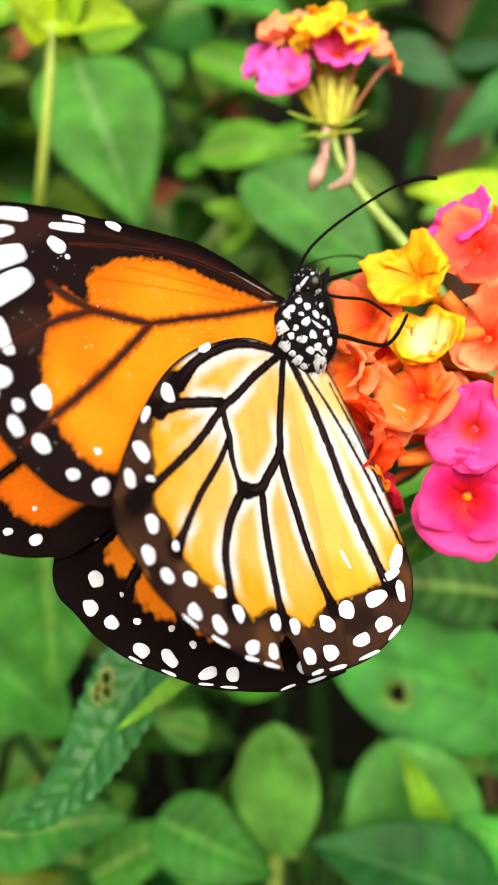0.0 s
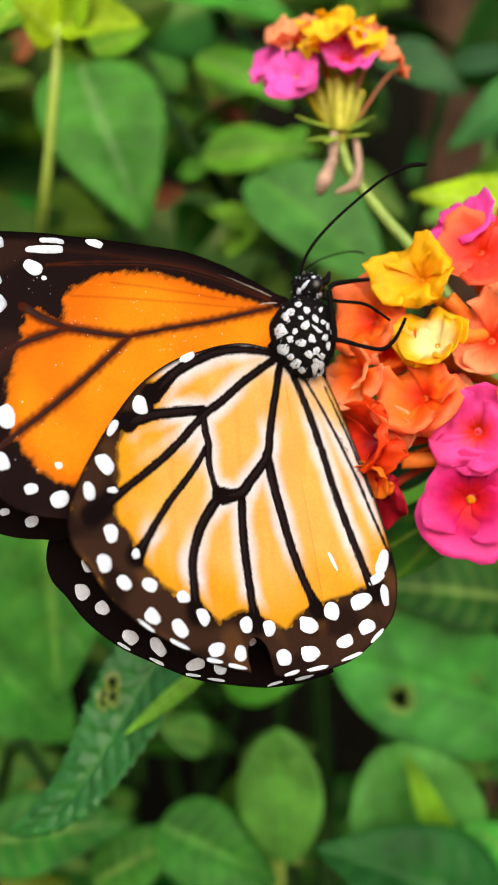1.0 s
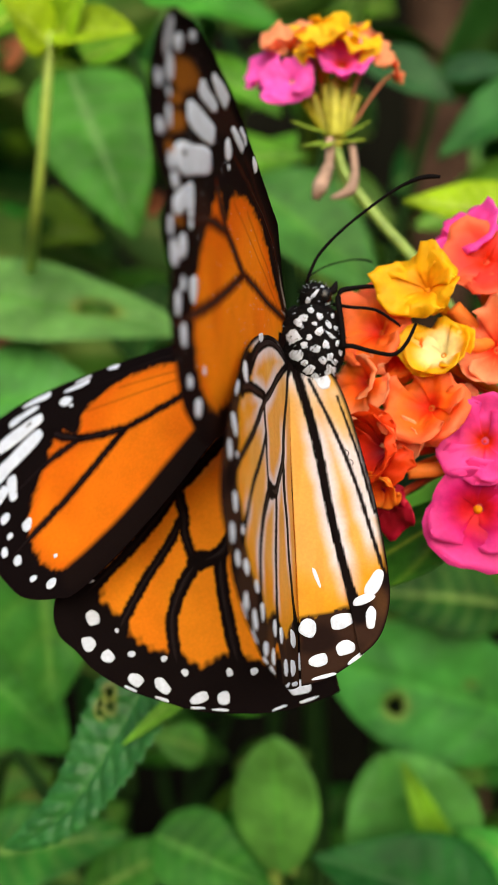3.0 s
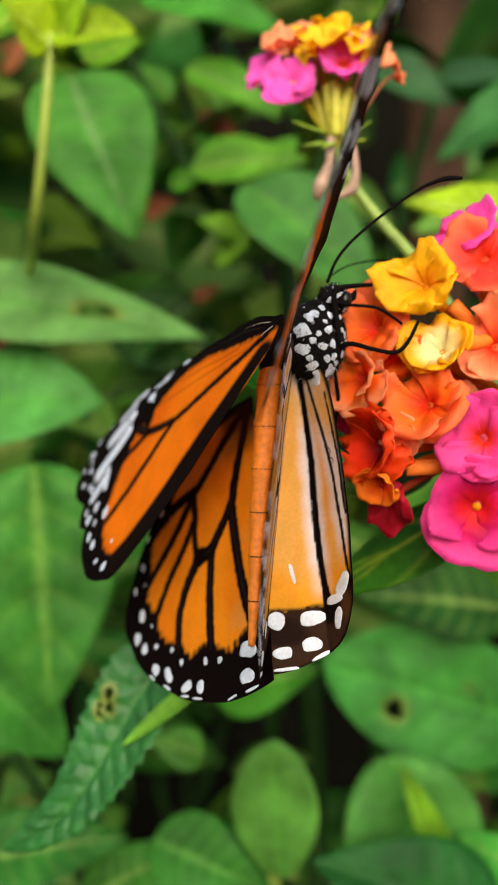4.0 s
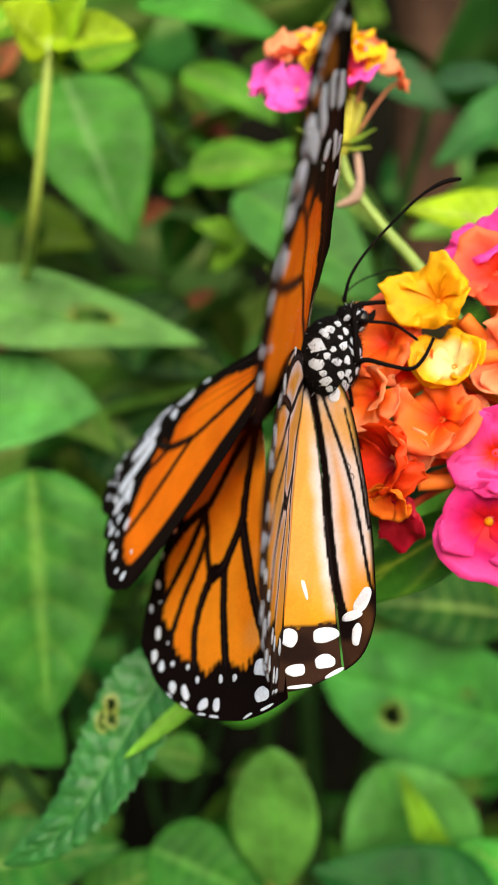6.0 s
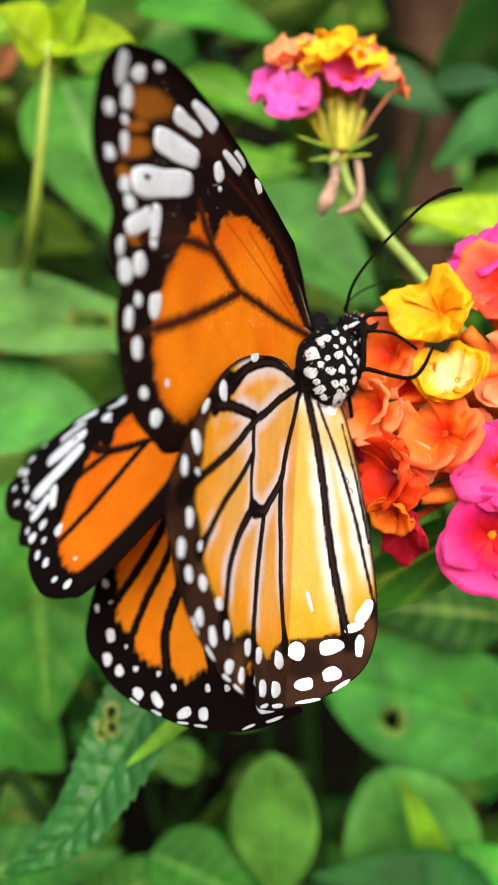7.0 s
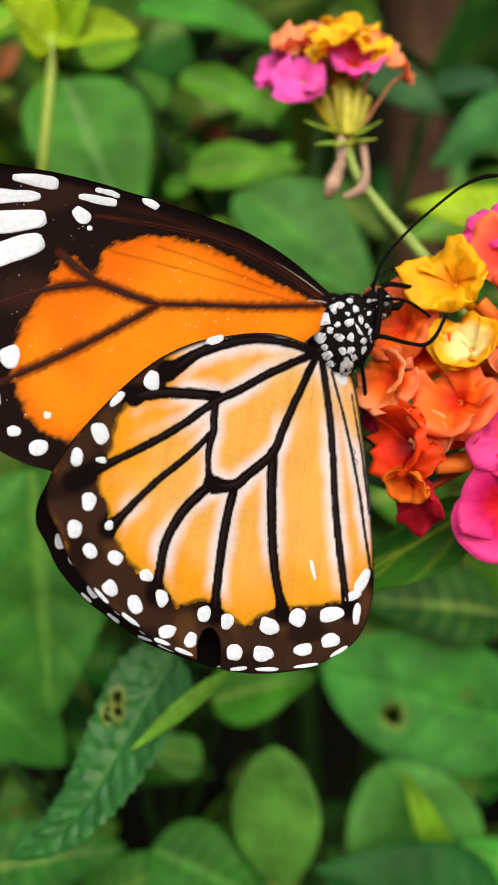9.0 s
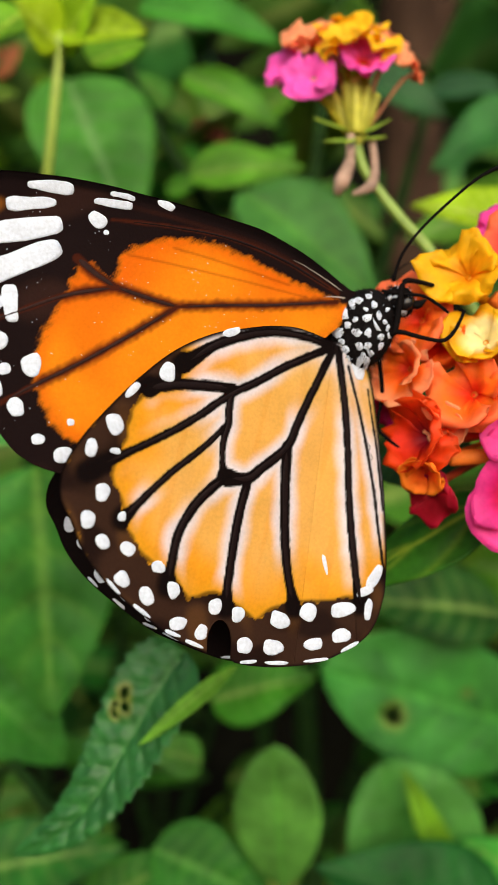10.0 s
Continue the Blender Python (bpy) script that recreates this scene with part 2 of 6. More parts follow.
# x, y, half length, half width, turn
HIND_SPOTS = [
    [(-1.1, -28.9, 1.75, 0.95, 174), (2.9, -29.1, 1.25, 1.06, -151), (6.4, -29.8, 1.5, 1.05, -162), (11.5, -29, 1, 0.9, 180), (14.2, -28.1, 0.9, 1.0, 180), (19, -26.3, 0.82, 1.0, 166), (20.7, -24, 0.9, 0.7, 180), (24, -22.2, 0.94, 0.81, -148), (24.7, -19.1, 0.5, 0.6, 180)],
    [(-4.5, -29, 0.7, 1.36, -166), (-0.9, -31.7, 1.4, 0.85, 169), (2.3, -32.5, 1.2, 0.82, 171), (7.2, -32.6, 1.55, 0.95, -176), (10.7, -32.2, 1.15, 1, -175), (15.8, -30.6, 0.82, 0.95, -166), (18.4, -29.6, 1.2, 0.75, -175), (21.9, -26.8, 0.8, 1.25, 157), (24.5, -25.1, 0.86, 1, 144), (26.6, -21.5, 0.76, 0.95, 157), (28.2, -19.4, 0.9, 1, 180), (26.8, -16.8, 0.9, 1.05, 180)],
    [(20.1, -4.6, 0.82, 1.08, -166), (23.9, -6.7, 0.99, 0.42, 135), (25.7, -10.2, 0.8, 1.17, 157), (28.1, -12.6, 0.6, 0.9, -171), (25.6, -12.8, 0.6, 0.3, 180), (12.8, 0.3, 1.2, 0.42, 157), (-5.5, -25.5, 1.6, 0.75, 128), (-4.1, -27.0, 1.3, 0.5, 165), (-3.7, -2.1, 0.8, 1.3, 160)],
    [(6.7, -34.25, 1.5, 0.22, -177), (10.2, -33.9, 1.1, 0.2, 180), (2, -34.2, 1.4, 0.2, 175), (-1.9, -32.9, 1.2, 0.22, 156), (16.6, -31.7, 1.2, 0.2, -157), (19, -30.55, 1.0, 0.2, -158), (25.4, -25.8, 1.0, 0.2, -136), (22.4, -28.2, 1.1, 0.22, -142)],
]
FORE_OUTLINE = [(-2.4, 0.9), (-1.0, 1.8), (2.4, 4.5), (5.9, 6.5), (9.4, 8.0), (15.9, 9.9), (22.2, 11.4), (28.1, 12.6), (33.8, 13.2), (37, 13.2), (40, 12.8), (43, 12.0), (45.5, 10.9), (47, 9.3), (47.3, 8), (47, 6.6), (46.6, 5.1), (46.1, 3.3), (45.4, 1.8), (44.2, 0.5), (42.9, -0.4), (42.4, -1.3), (42.6, -3.1), (42.2, -4.6), (40.7, -5.6), (40.1, -6.3), (40.2, -8.2), (39.4, -10.4), (38.2, -12.6), (36.7, -14.7), (34.5, -16.2), (31.8, -17.2), (29, -17.7), (20.7, -14.7), (10.8, -9.4), (1.1, -3.2), (-2.5, -0.8)]
FORE_ORANGE = [(-0.9, 0.1), (6.4, 3.2), (11.7, 5.9), (17.5, 7.3), (21.5, 6.9), (24.8, 5.4), (25.5, 3.5), (26.2, 2.9), (27.3, 4.4), (28.6, 4.6), (30.2, 3.0), (31.3, 0.9), (32.9, -1.4), (34.2, -3.9), (34.9, -6.5), (34.6, -9.0), (33.9, -11.3), (32.4, -13.4), (30.3, -14.6), (28.2, -15), (26.0, -14.6), (19.2, -12.1), (10.8, -7), (2.9, -5.2), (-1.0, -1.9)]
FORE_BROWN = [(39.6, 9.1, 3.6, 1.35, 160), (40.6, 5.0, 2.6, 0.95, 150), (41.0, 6.6, 2.0, 0.5, 155), (41.6, 2.4, 1.2, 0.7, 166), (39.2, -1.9, 1.4, 0.6, 172), (38.6, -0.1, 0.9, 0.8, 150)]
FORE_VEINS = [
    ([(0.3, 0.1), (8.1, -0.2), (13.6, -0.2), (19.1, -0.3)], 0.45, 0.4, 0),
    ([(19.1, -0.3), (21.8, 0.5), (25.5, 1.8)], 0.55, 0.65, 0),
    ([(25.5, 1.8), (27.6, 3.3), (29.2, 4.8)], 0.7, 1.0, 0),
    ([(25.5, 1.8), (30.7, 1), (35.2, -0.5), (38.5, -1.6)], 0.6, 0.5, 0),
    ([(19.1, -0.3), (24, -3), (29.5, -5.8), (34.7, -8.1), (38, -9.7)], 0.5, 0.5, 0),
    ([(0.2, 1.1), (6.2, 4.6), (12.9, 7.1), (19.3, 8.2), (25.4, 8.8)], 0.5, 0.3, 0),
]
# white bars: one end, the other end, width at each
FORE_BARS = [
    (33.8, 12.1, 29.2, 11.75, 0.8, 1.5), (36.0, 10.2, 31.0, 10.4, 1.6, 0.9), (38.2, 7.0, 30.5, 8.4, 2.4, 2.1), (40.6, 2.3, 30.8, 6.0, 2.6, 2.3),
    (36.3, 2.1, 36.2, -1.7, 1.7, 1.3), (40.5, -1.6, 37.1, 0.9, 1.5, 1.9), (27.2, 10.6, 23.2, 10.2, 0.7, 0.95), (25.5, 11.4, 22.9, 10.9, 0.5, 0.6),
]
FORE_SPOTS = [
    [(26.9, 8.75, 1.0, 0.75, -139), (26.1, 7.5, 0.3, 0.25, 0), (19.6, 10.3, 0.95, 0.42, -155)],
    [(44.5, 9.5, 0.95, 1.15, 160), (42.1, 10.3, 0.95, 0.6, 162), (40.0, 11.9, 0.7, 0.34, 160), (42.8, 8.1, 0.85, 0.95, 162), (44.8, 6.3, 0.75, 0.55, 166), (42.5, 6.4, 0.5, 0.4, 170), (42.1, 4.8, 0.6, 0.85, 166), (43.8, 3.2, 0.65, 0.6, 172), (41.4, 1.7, 0.75, 0.65, 170), (40.4, 0.6, 0.85, 0.6, 165), (40.9, -3.0, 0.55, 0.75, 172)],
    [(39.7, -4.7, 1.05, 1.0, 162), (37.8, -3.5, 1.05, 0.95, 162), (37.3, -6.3, 0.55, 0.65, 180), (34.65, -6.0, 0.95, 1.2, 175), (38.3, -8.1, 0.65, 1.0, 170), (36.5, -10.1, 0.8, 0.95, 174), (34.6, -13.4, 0.65, 0.55, 180), (32.3, -15.1, 0.95, 0.8, 180), (31.3, -11.9, 0.35, 0.4, 180)],
]
SEAM_MAIN = [(-0.14, -0.64), (4.14, -31.26)]
SEAM_FAR = [(-0.9, -1.1), (2.4, -30.0)]
SEAM_INNER = [(-1.02, -1.28), (-2.51, -28.71)]
UNDER, UPPER = 0, 1


def clip(poly, a, b, keep_left):
    """The part of a polygon on one side of the line from a to b."""
    def side(p):
        s = (b[0] - a[0]) * (p[1] - a[1]) - (b[1] - a[1]) * (p[0] - a[0])
        return s if keep_left else -s
    out = []
    for i in range(len(poly)):
        p, q = poly[i - 1], poly[i]
        sp, sq = side(p), side(q)
        if (sp >= 0) != (sq >= 0):
            k = sp / (sp - sq)
            out.append((p[0] + k * (q[0] - p[0]), p[1] + k * (q[1] - p[1])))
        if sq >= 0:
            out.append(tuple(q))
    return out


def blend(c, other, w):
    return c * (1 - w[:, None]) + np.array(other) * w[:, None]


def edge_depth(poly, p):
    return np.hypot(*(p - nearest_on(poly, p)).T)


def hind_pigment(p, face):
    x, y = p.T
    outline = smooth_path(HIND_OUTLINE, 4, True)
    vein = np.full(len(p), 9.0)
    for path, w0, w1, panel in HIND_VEINS:
        d, s = path_distance(smooth_path(path, 5), p)
        wide = 0.80 if panel > 1 else 0.7
        flare = 0.35 * step(0.80, 1.0, s) if panel > 1 else 0.0
        vein = np.minimum(vein, d - wide * (w0 + (w1 - w0) * s) - flare)
    vein = vein + 0.05 * wobble(x, y, 3.0, 51) + 0.03 * wobble(x, y, 9.0, 52)
    band_poly = list(HIND_OUTLINE[5:24]) + list(reversed(HIND_BAND))
    band = inside(band_poly, x + 0.30 * wobble(x, y, 3.4, 3), y + 0.30 * wobble(x, y, 3.8, 4)).astype(float)
    near_band = edge_depth(band_poly, p)
    rim = edge_depth(outline, p)
    band = np.maximum(band, 1 - step(0.1, 0.6, rim))
    band = np.maximum(band, np.where(y < -25.5, 1 - step(0.6, 1.6, rim), 0.0))
    black = (0.006, 0.003, 0.003)
    if face == UNDER:
        to_margin = np.clip(1 - near_band / 9.0, 0, 1)
        c = np.tile(np.array([[0.78, 0.455, 0.100]]), (len(p), 1))
        c = blend(c, (0.84, 0.375, 0.016), step(0.30, 1.0, to_margin + 0.14 * wobble(x, y, 0.9, 8)))
        c = blend(c, (0.84, 0.50, 0.15), 0.5 * step(-0.2, 0.8, wobble(x, y, 0.35, 21)) * step(2.0, 9.0, near_band))
        # creases along the cells
        c = blend(c, (0.72, 0.30, 0.03), 0.22 * step(0.35, 0.8, wobble(0.25 * y + x, 0.12 * y, 2.6, 61)))
        gate = step(-0.5, 0.30, wobble(x, y, 0.30, 11) + 0.30)
        pale = (1 - step(0.10, 1.55, vein + 0.22 * wobble(x, y, 1.3, 5))) * gate * step(0.2, 2.4, near_band)
        c = blend(c, (0.80, 0.78, 0.86), 0.90 * pale)
        brown = blend(np.tile(np.array([[0.044, 0.020, 0.012]]), (len(p), 1)), (0.018, 0.008, 0.006), step(-0.1, 0.7, wobble(x, y, 1.1, 31)))
        brown = blend(brown, (0.13, 0.055, 0.018), 0.6 * step(0.25, 0.9, wobble(x, y, 0.9, 33)))
        brown = blend(brown, black, 1 - step(0.0, 0.9, vein))
        brown = blend(brown, black, 1 - step(0.0, 0.35, rim))
        c = c * (1 - band[:, None]) + brown * band[:, None]
        # a thin dark line where the orange meets the border
        c = blend(c, black, 0.75 * (1 - step(0.05, 0.45, near_band + 0.15 * wobble(x, y, 2.5, 41))) * (1 - band))
        c = blend(c, black, 1 - step(-0.06, 0.10, vein))
    else:
        c = np.tile(np.array([[0.90, 0.31, 0.012]]), (len(p), 1))
        c = blend(c, (0.76, 0.19, 0.005), 0.5 * step(0, 1, wobble(x, y, 0.4, 6)))
        c = blend(c, (0.70, 0.40, 0.12), 0.4 * step(0.5, 1.0, wobble(x, y, 0.5, 16)))
        c = blend(c, black, 1 - step(0.10, 0.40, vein + 0.1 * wobble(x, y, 5.0, 12)))
        root = np.hypot(x - 1.0, y + 1.0)
        c = blend(c, (0.05, 0.016, 0.006), 0.8 * (1 - step(2.0, 6.5, root + 0.8 * wobble(x, y, 1.2, 23))))
        c = blend(c, black, band)
        c = blend(c, black, 1 - step(0.4, 1.3, near_band + 0.3 * wobble(x, y, 4.0, 14)))
    return np.clip(c, 0.002, 0.95)


def fore_pigment(p, face):
    x, y = p.T
    vein = np.full(len(p), 9.0)
    for path, w0, w1, _ in FORE_VEINS:
        d, s = path_distance(smooth_path(path, 5), p)
        vein = np.minimum(vein, d - 0.50 * (w0 + (w1 - w0) * s))
    vein = vein + 0.05 * wobble(x, y, 3.0, 53)
    poly = smooth_path(FORE_ORANGE, 4, True)
    lit = inside(poly, x + 0.2 * wobble(x, y, 1.2, 3), y + 0.2 * wobble(x, y, 1.4, 4))
    depth = edge_depth(poly, p)
    fleck = 0.22 * wobble(x, y, 5.5, 17) + 0.16 * wobble(x, y, 2.1, 18) + 0.16 * wobble(x, y, 13.0, 27)
    ramp = np.where(lit, step(0.0, 1.0, depth + fleck), 0.0)
    costa = edge_depth(smooth_path(FORE_OUTLINE, 3, True), p)
    if face == UNDER:
        c = np.tile(np.array([[0.011, 0.005, 0.005]]), (len(p), 1))
        c = blend(c, (0.030, 0.012, 0.009), step(0.1, 0.9, wobble(x, y, 0.5, 41)) * step(18, 30, x))
        c = blend(c, (0.0045, 0.002, 0.002), (1 - step(0.5, 1.1, costa)) * step(1.0, 4.0, y))
        c = blend(c, (0.032, 0.009, 0.006), 0.8 * (1 - step(0.10, 0.35, np.abs(costa - 1.5))) * step(1.0, 4.0, y) * (1 - step(20, 27, x)))
        for bx, by, rx, ry, turn in FORE_BROWN:
            a = radians(turn)
            u, v = (x - bx) * math.cos(a) + (y - by) * math.sin(a), -(x - bx) * math.sin(a) + (y - by) * math.cos(a)
            c = blend(c, (0.36, 0.12, 0.012), 1 - step(0.55, 1.15, np.hypot(u / rx, v / ry) + 0.12 * wobble(x, y, 2.0, 29)))
        orange, deep = (0.86, 0.275, 0.007), (0.74, 0.145, 0.003)
    else:
        c = np.tile(np.array([[0.006, 0.003, 0.003]]), (len(p), 1))
        orange, deep = (0.90, 0.235, 0.007), (0.76, 0.15, 0.004)
    c = blend(c, orange, ramp)
    c = blend(c, deep, 0.85 * ramp * step(-0.5, 0.8, 0.7 * wobble(x, y, 0.35, 9) + 0.11 * y))
    c = blend(c, deep, 0.7 * ramp * (1 - step(0.4, 2.4, depth)))
    # folds in the cell and scattered dark scales
    for path in ([(4, 0.6), (12, 2.6), (20, 4.4), (24, 5.2)], [(6, 2.0), (14, 4.6), (19, 6.0)]):
        d, _ = path_distance(smooth_path(path, 5), p)
        c = blend(c, (0.30, 0.05, 0.004), 0.5 * ramp * (1 - step(0.03, 0.22, d)))
    c = blend(c, (0.16, 0.022, 0.004), 0.9 * ramp * (1 - step(0.0, 0.75, vein + 0.10 * wobble(x, y, 7.0, 19))))
    c = blend(c, (0.060, 0.011, 0.004) if face == UNDER else (0.006, 0.003, 0.003), 1 - step(-0.08, 0.12, vein))
    if face == UPPER:
        c = blend(c, (0.005, 0.002, 0.002), 1 - step(0.05, 0.3, vein + 0.1 * wobble(x, y, 5.0, 12)))
        inner, _ = path_distance(smooth_path([(1, -2.5), (12, -8.2), (21, -12.8), (29, -15.5)], 5), p)
        c = blend(c, (0.010, 0.005, 0.004), 1 - step(1.2, 2.3, inner))
    return np.clip(c, 0.002, 0.95)


def bend(x, y):
    """Slight unevenness of a wing, and the front edge of the forewing curling under."""
    edge = np.interp(x, (0, 9.4, 22, 34, 43, 47), (3, 8.0, 11.4, 13.2, 12.0, 9.0))
    over = np.maximum(0, y - np.maximum(edge - 6.0, 2.0))
    return 0.10 * wobble(x, y, 0.30, 77) + 0.05 * wobble(x, y, 0.8, 78) - 0.027 * over ** 2


def wing_mesh(name, outline, pigment, flip, parent, label, cell=0.16):
    """A thin double-sided sheet with a closed rim; flip: -1 turns the underside to +z (the other side of the body)."""
    poly = [tuple(q) for q in outline]
    a = np.array(poly)
    xs = np.arange(a[:, 0].min() - cell, a[:, 0].max() + 2 * cell, cell)
    ys = np.arange(a[:, 1].min() - cell, a[:, 1].max() + 2 * cell, cell)
    gx, gy = np.meshgrid(xs, ys, indexing="ij")
    mid = inside(poly, gx[:-1, :-1] + cell / 2, gy[:-1, :-1] + cell / 2)
    used = np.zeros(gx.shape, dtype=int)
    for dx in (0, 1):
        for dy in (0, 1):
            used[dx:dx + mid.shape[0], dy:dy + mid.shape[1]] += mid
    index = -np.ones(gx.shape, dtype=int)
    keep = used > 0
    index[keep] = np.arange(keep.sum())
    p = np.stack([gx[keep], gy[keep]], 1)
    rim = used[keep] < 4
    p[rim] = nearest_on(poly, p[rim])
    n = len(p)
    bow = bend(p[:, 0], p[:, 1])
    lower = np.column_stack([p, flip * (bow - 0.045)])
    over = np.column_stack([p, flip * (bow + 0.045)])
    i, j = np.nonzero(mid)
    q = np.stack([index[i, j], index[i + 1, j], index[i + 1, j + 1], index[i, j + 1]], 1)
    faces = [tuple(r) for r in q[:, ::-1]] + [tuple(r + n) for r in q]
    edges = {}
    for r in q:
        for k in range(4):
            e = (int(r[k]), int(r[(k + 1) % 4]))
            if (e[1], e[0]) in edges:
                del edges[(e[1], e[0])]
            else:
                edges[e] = 1
    faces += [(b0, a0, a0 + n, b0 + n) for a0, b0 in edges]
    if flip < 0:
        faces = [tuple(reversed(t)) for t in faces]
    under, upper = pigment(p, UNDER), pigment(p, UPPER)
    upper[rim] = under[rim]
    col = np.vstack([under, upper])
    ob = mesh_object(name, np.vstack([lower, over]) * MM, faces, M_WING, parent, pigment=col)
    return tagged(ob, label)


def wing_bow(x, y):
    return float(bend(np.array([float(x)]), np.array([float(y)]))[0])


def wing_vein(path, w0, w1, flip, parent, mat, wide=0.75):
    """A raised rib that dies away at both ends."""
    w0, w1 = w0 * wide, w1 * wide
    pts = smooth_path(path, 5)
    p3 = np.array([(x, y, flip * wing_bow(x, y)) for x, y in pts])
    v, f = tube_data(p3, (0.12 * w0, w0 / 2, (3 * w0 + w1) / 8, (w0 + w1) / 4, (w0 + 3 * w1) / 8, w1 / 2, 0.08 * w1), 8, 0.085 / (0.25 * (w0 + w1)), (0, 0, 1))
    return mesh_object("vein", np.array(v) * MM, f, mat, parent)


def scale_patch(ring, flip, parent):
    """A thin patch of white scales inside the ring, lying on both faces of the wing."""
    n = len(ring)
    cx, cy = sum(q[0] for q in ring) / n, sum(q[1] for q in ring) / n
    z0 = flip * wing_bow(cx, cy)
    verts, faces = [], []
    for sgn in (1, -1):
        base = len(verts)
        verts.append((cx, cy, z0 + sgn * 0.075))
        for k, h in ((0.82, 0.072), (1.0, 0.048)):
            verts += [(cx + k * (qx - cx), cy + k * (qy - cy), flip * wing_bow(cx + k * (qx - cx), cy + k * (qy - cy)) + sgn * h) for qx, qy in ring]
        for i in range(n):
            j = (i + 1) % n
            t1, t2 = (base, base + 1 + i, base + 1 + j), (base + 1 + i, base + 1 + n + i, base + 1 + n + j, base + 1 + j)
            faces += [t1, t2] if sgn > 0 else [t1[::-1], t2[::-1]]
    off = 1 + 2 * n
    for i in range(n):
        j = (i + 1) % n
        faces.append((1 + n + i, off + 1 + n + i, off + 1 + n + j, 1 + n + j))
    return mesh_object("spot", np.array(verts) * MM, faces, M_SPOT, parent)


def wing_spot(x, y, rx, ry, turn, flip, parent, rnd, e=0.85):
    """A rounded, uneven spot."""
    n = 20
    a = radians(turn)
    amp = [rnd.uniform(0.02, 0.10), rnd.uniform(0.02, 0.08), rnd.uniform(0.0, 0.05)]
    ph = [rnd.uniform(0, 6.28) for _ in range(3)]
    ring = []
    for i in range(n):
        t = 2 * math.pi * i / n
        lob = 1 + amp[0] * math.cos(2 * t + ph[0]) + amp[1] * math.cos(3 * t + ph[1]) + amp[2] * math.cos(5 * t + ph[2]) + rnd.uniform(-0.02, 0.02)
        cu = math.copysign(abs(math.cos(t)) ** e, math.cos(t)) * rx * lob
        cv = math.copysign(abs(math.sin(t)) ** e, math.sin(t)) * ry * lob
        ring.append((x + cu * math.cos(a) - cv * math.sin(a), y + cu * math.sin(a) + cv * math.cos(a)))
    return scale_patch(ring, flip, parent)


def wing_bar(x0, y0, x1, y1, w0, w1, flip, parent, rnd):
    """A long white bar between two veins, as wide as w0 and w1 at its ends, with blunt corners."""
    n = 28
    length = math.hypot(x1 - x0, y1 - y0)
    ux, uy = (x1 - x0) / length, (y1 - y0) / length
    ph = rnd.uniform(0, 6.28)
    ring = []
    for i in range(n):
        t = 2 * math.pi * i / n
        s = 0.5 + 0.5 * math.copysign(abs(math.cos(t)) ** 0.55, math.cos(t))
        half = 0.5 * (w0 + (w1 - w0) * s) * (1 + 0.05 * math.sin(9 * s + ph))
        v = math.copysign(abs(math.sin(t)) ** 0.5, math.sin(t)) * half + 0.05 * math.sin(5 * s + ph) + rnd.uniform(-0.03, 0.03)
        ring.append((x0 + ux * length * s - uy * v, y0 + uy * length * s + ux * v))
    return scale_patch(ring, flip, parent)


def left_of(line, x, y):
    (ax, ay), (bx, by) = line
    return (bx - ax) * (y - ay) - (by - ay) * (x - ax) > 0


def panel_of(x, y):
    if left_of(SEAM_MAIN, x, y):
        return 3
    return 2 if left_of(SEAM_INNER, x, y) else 1


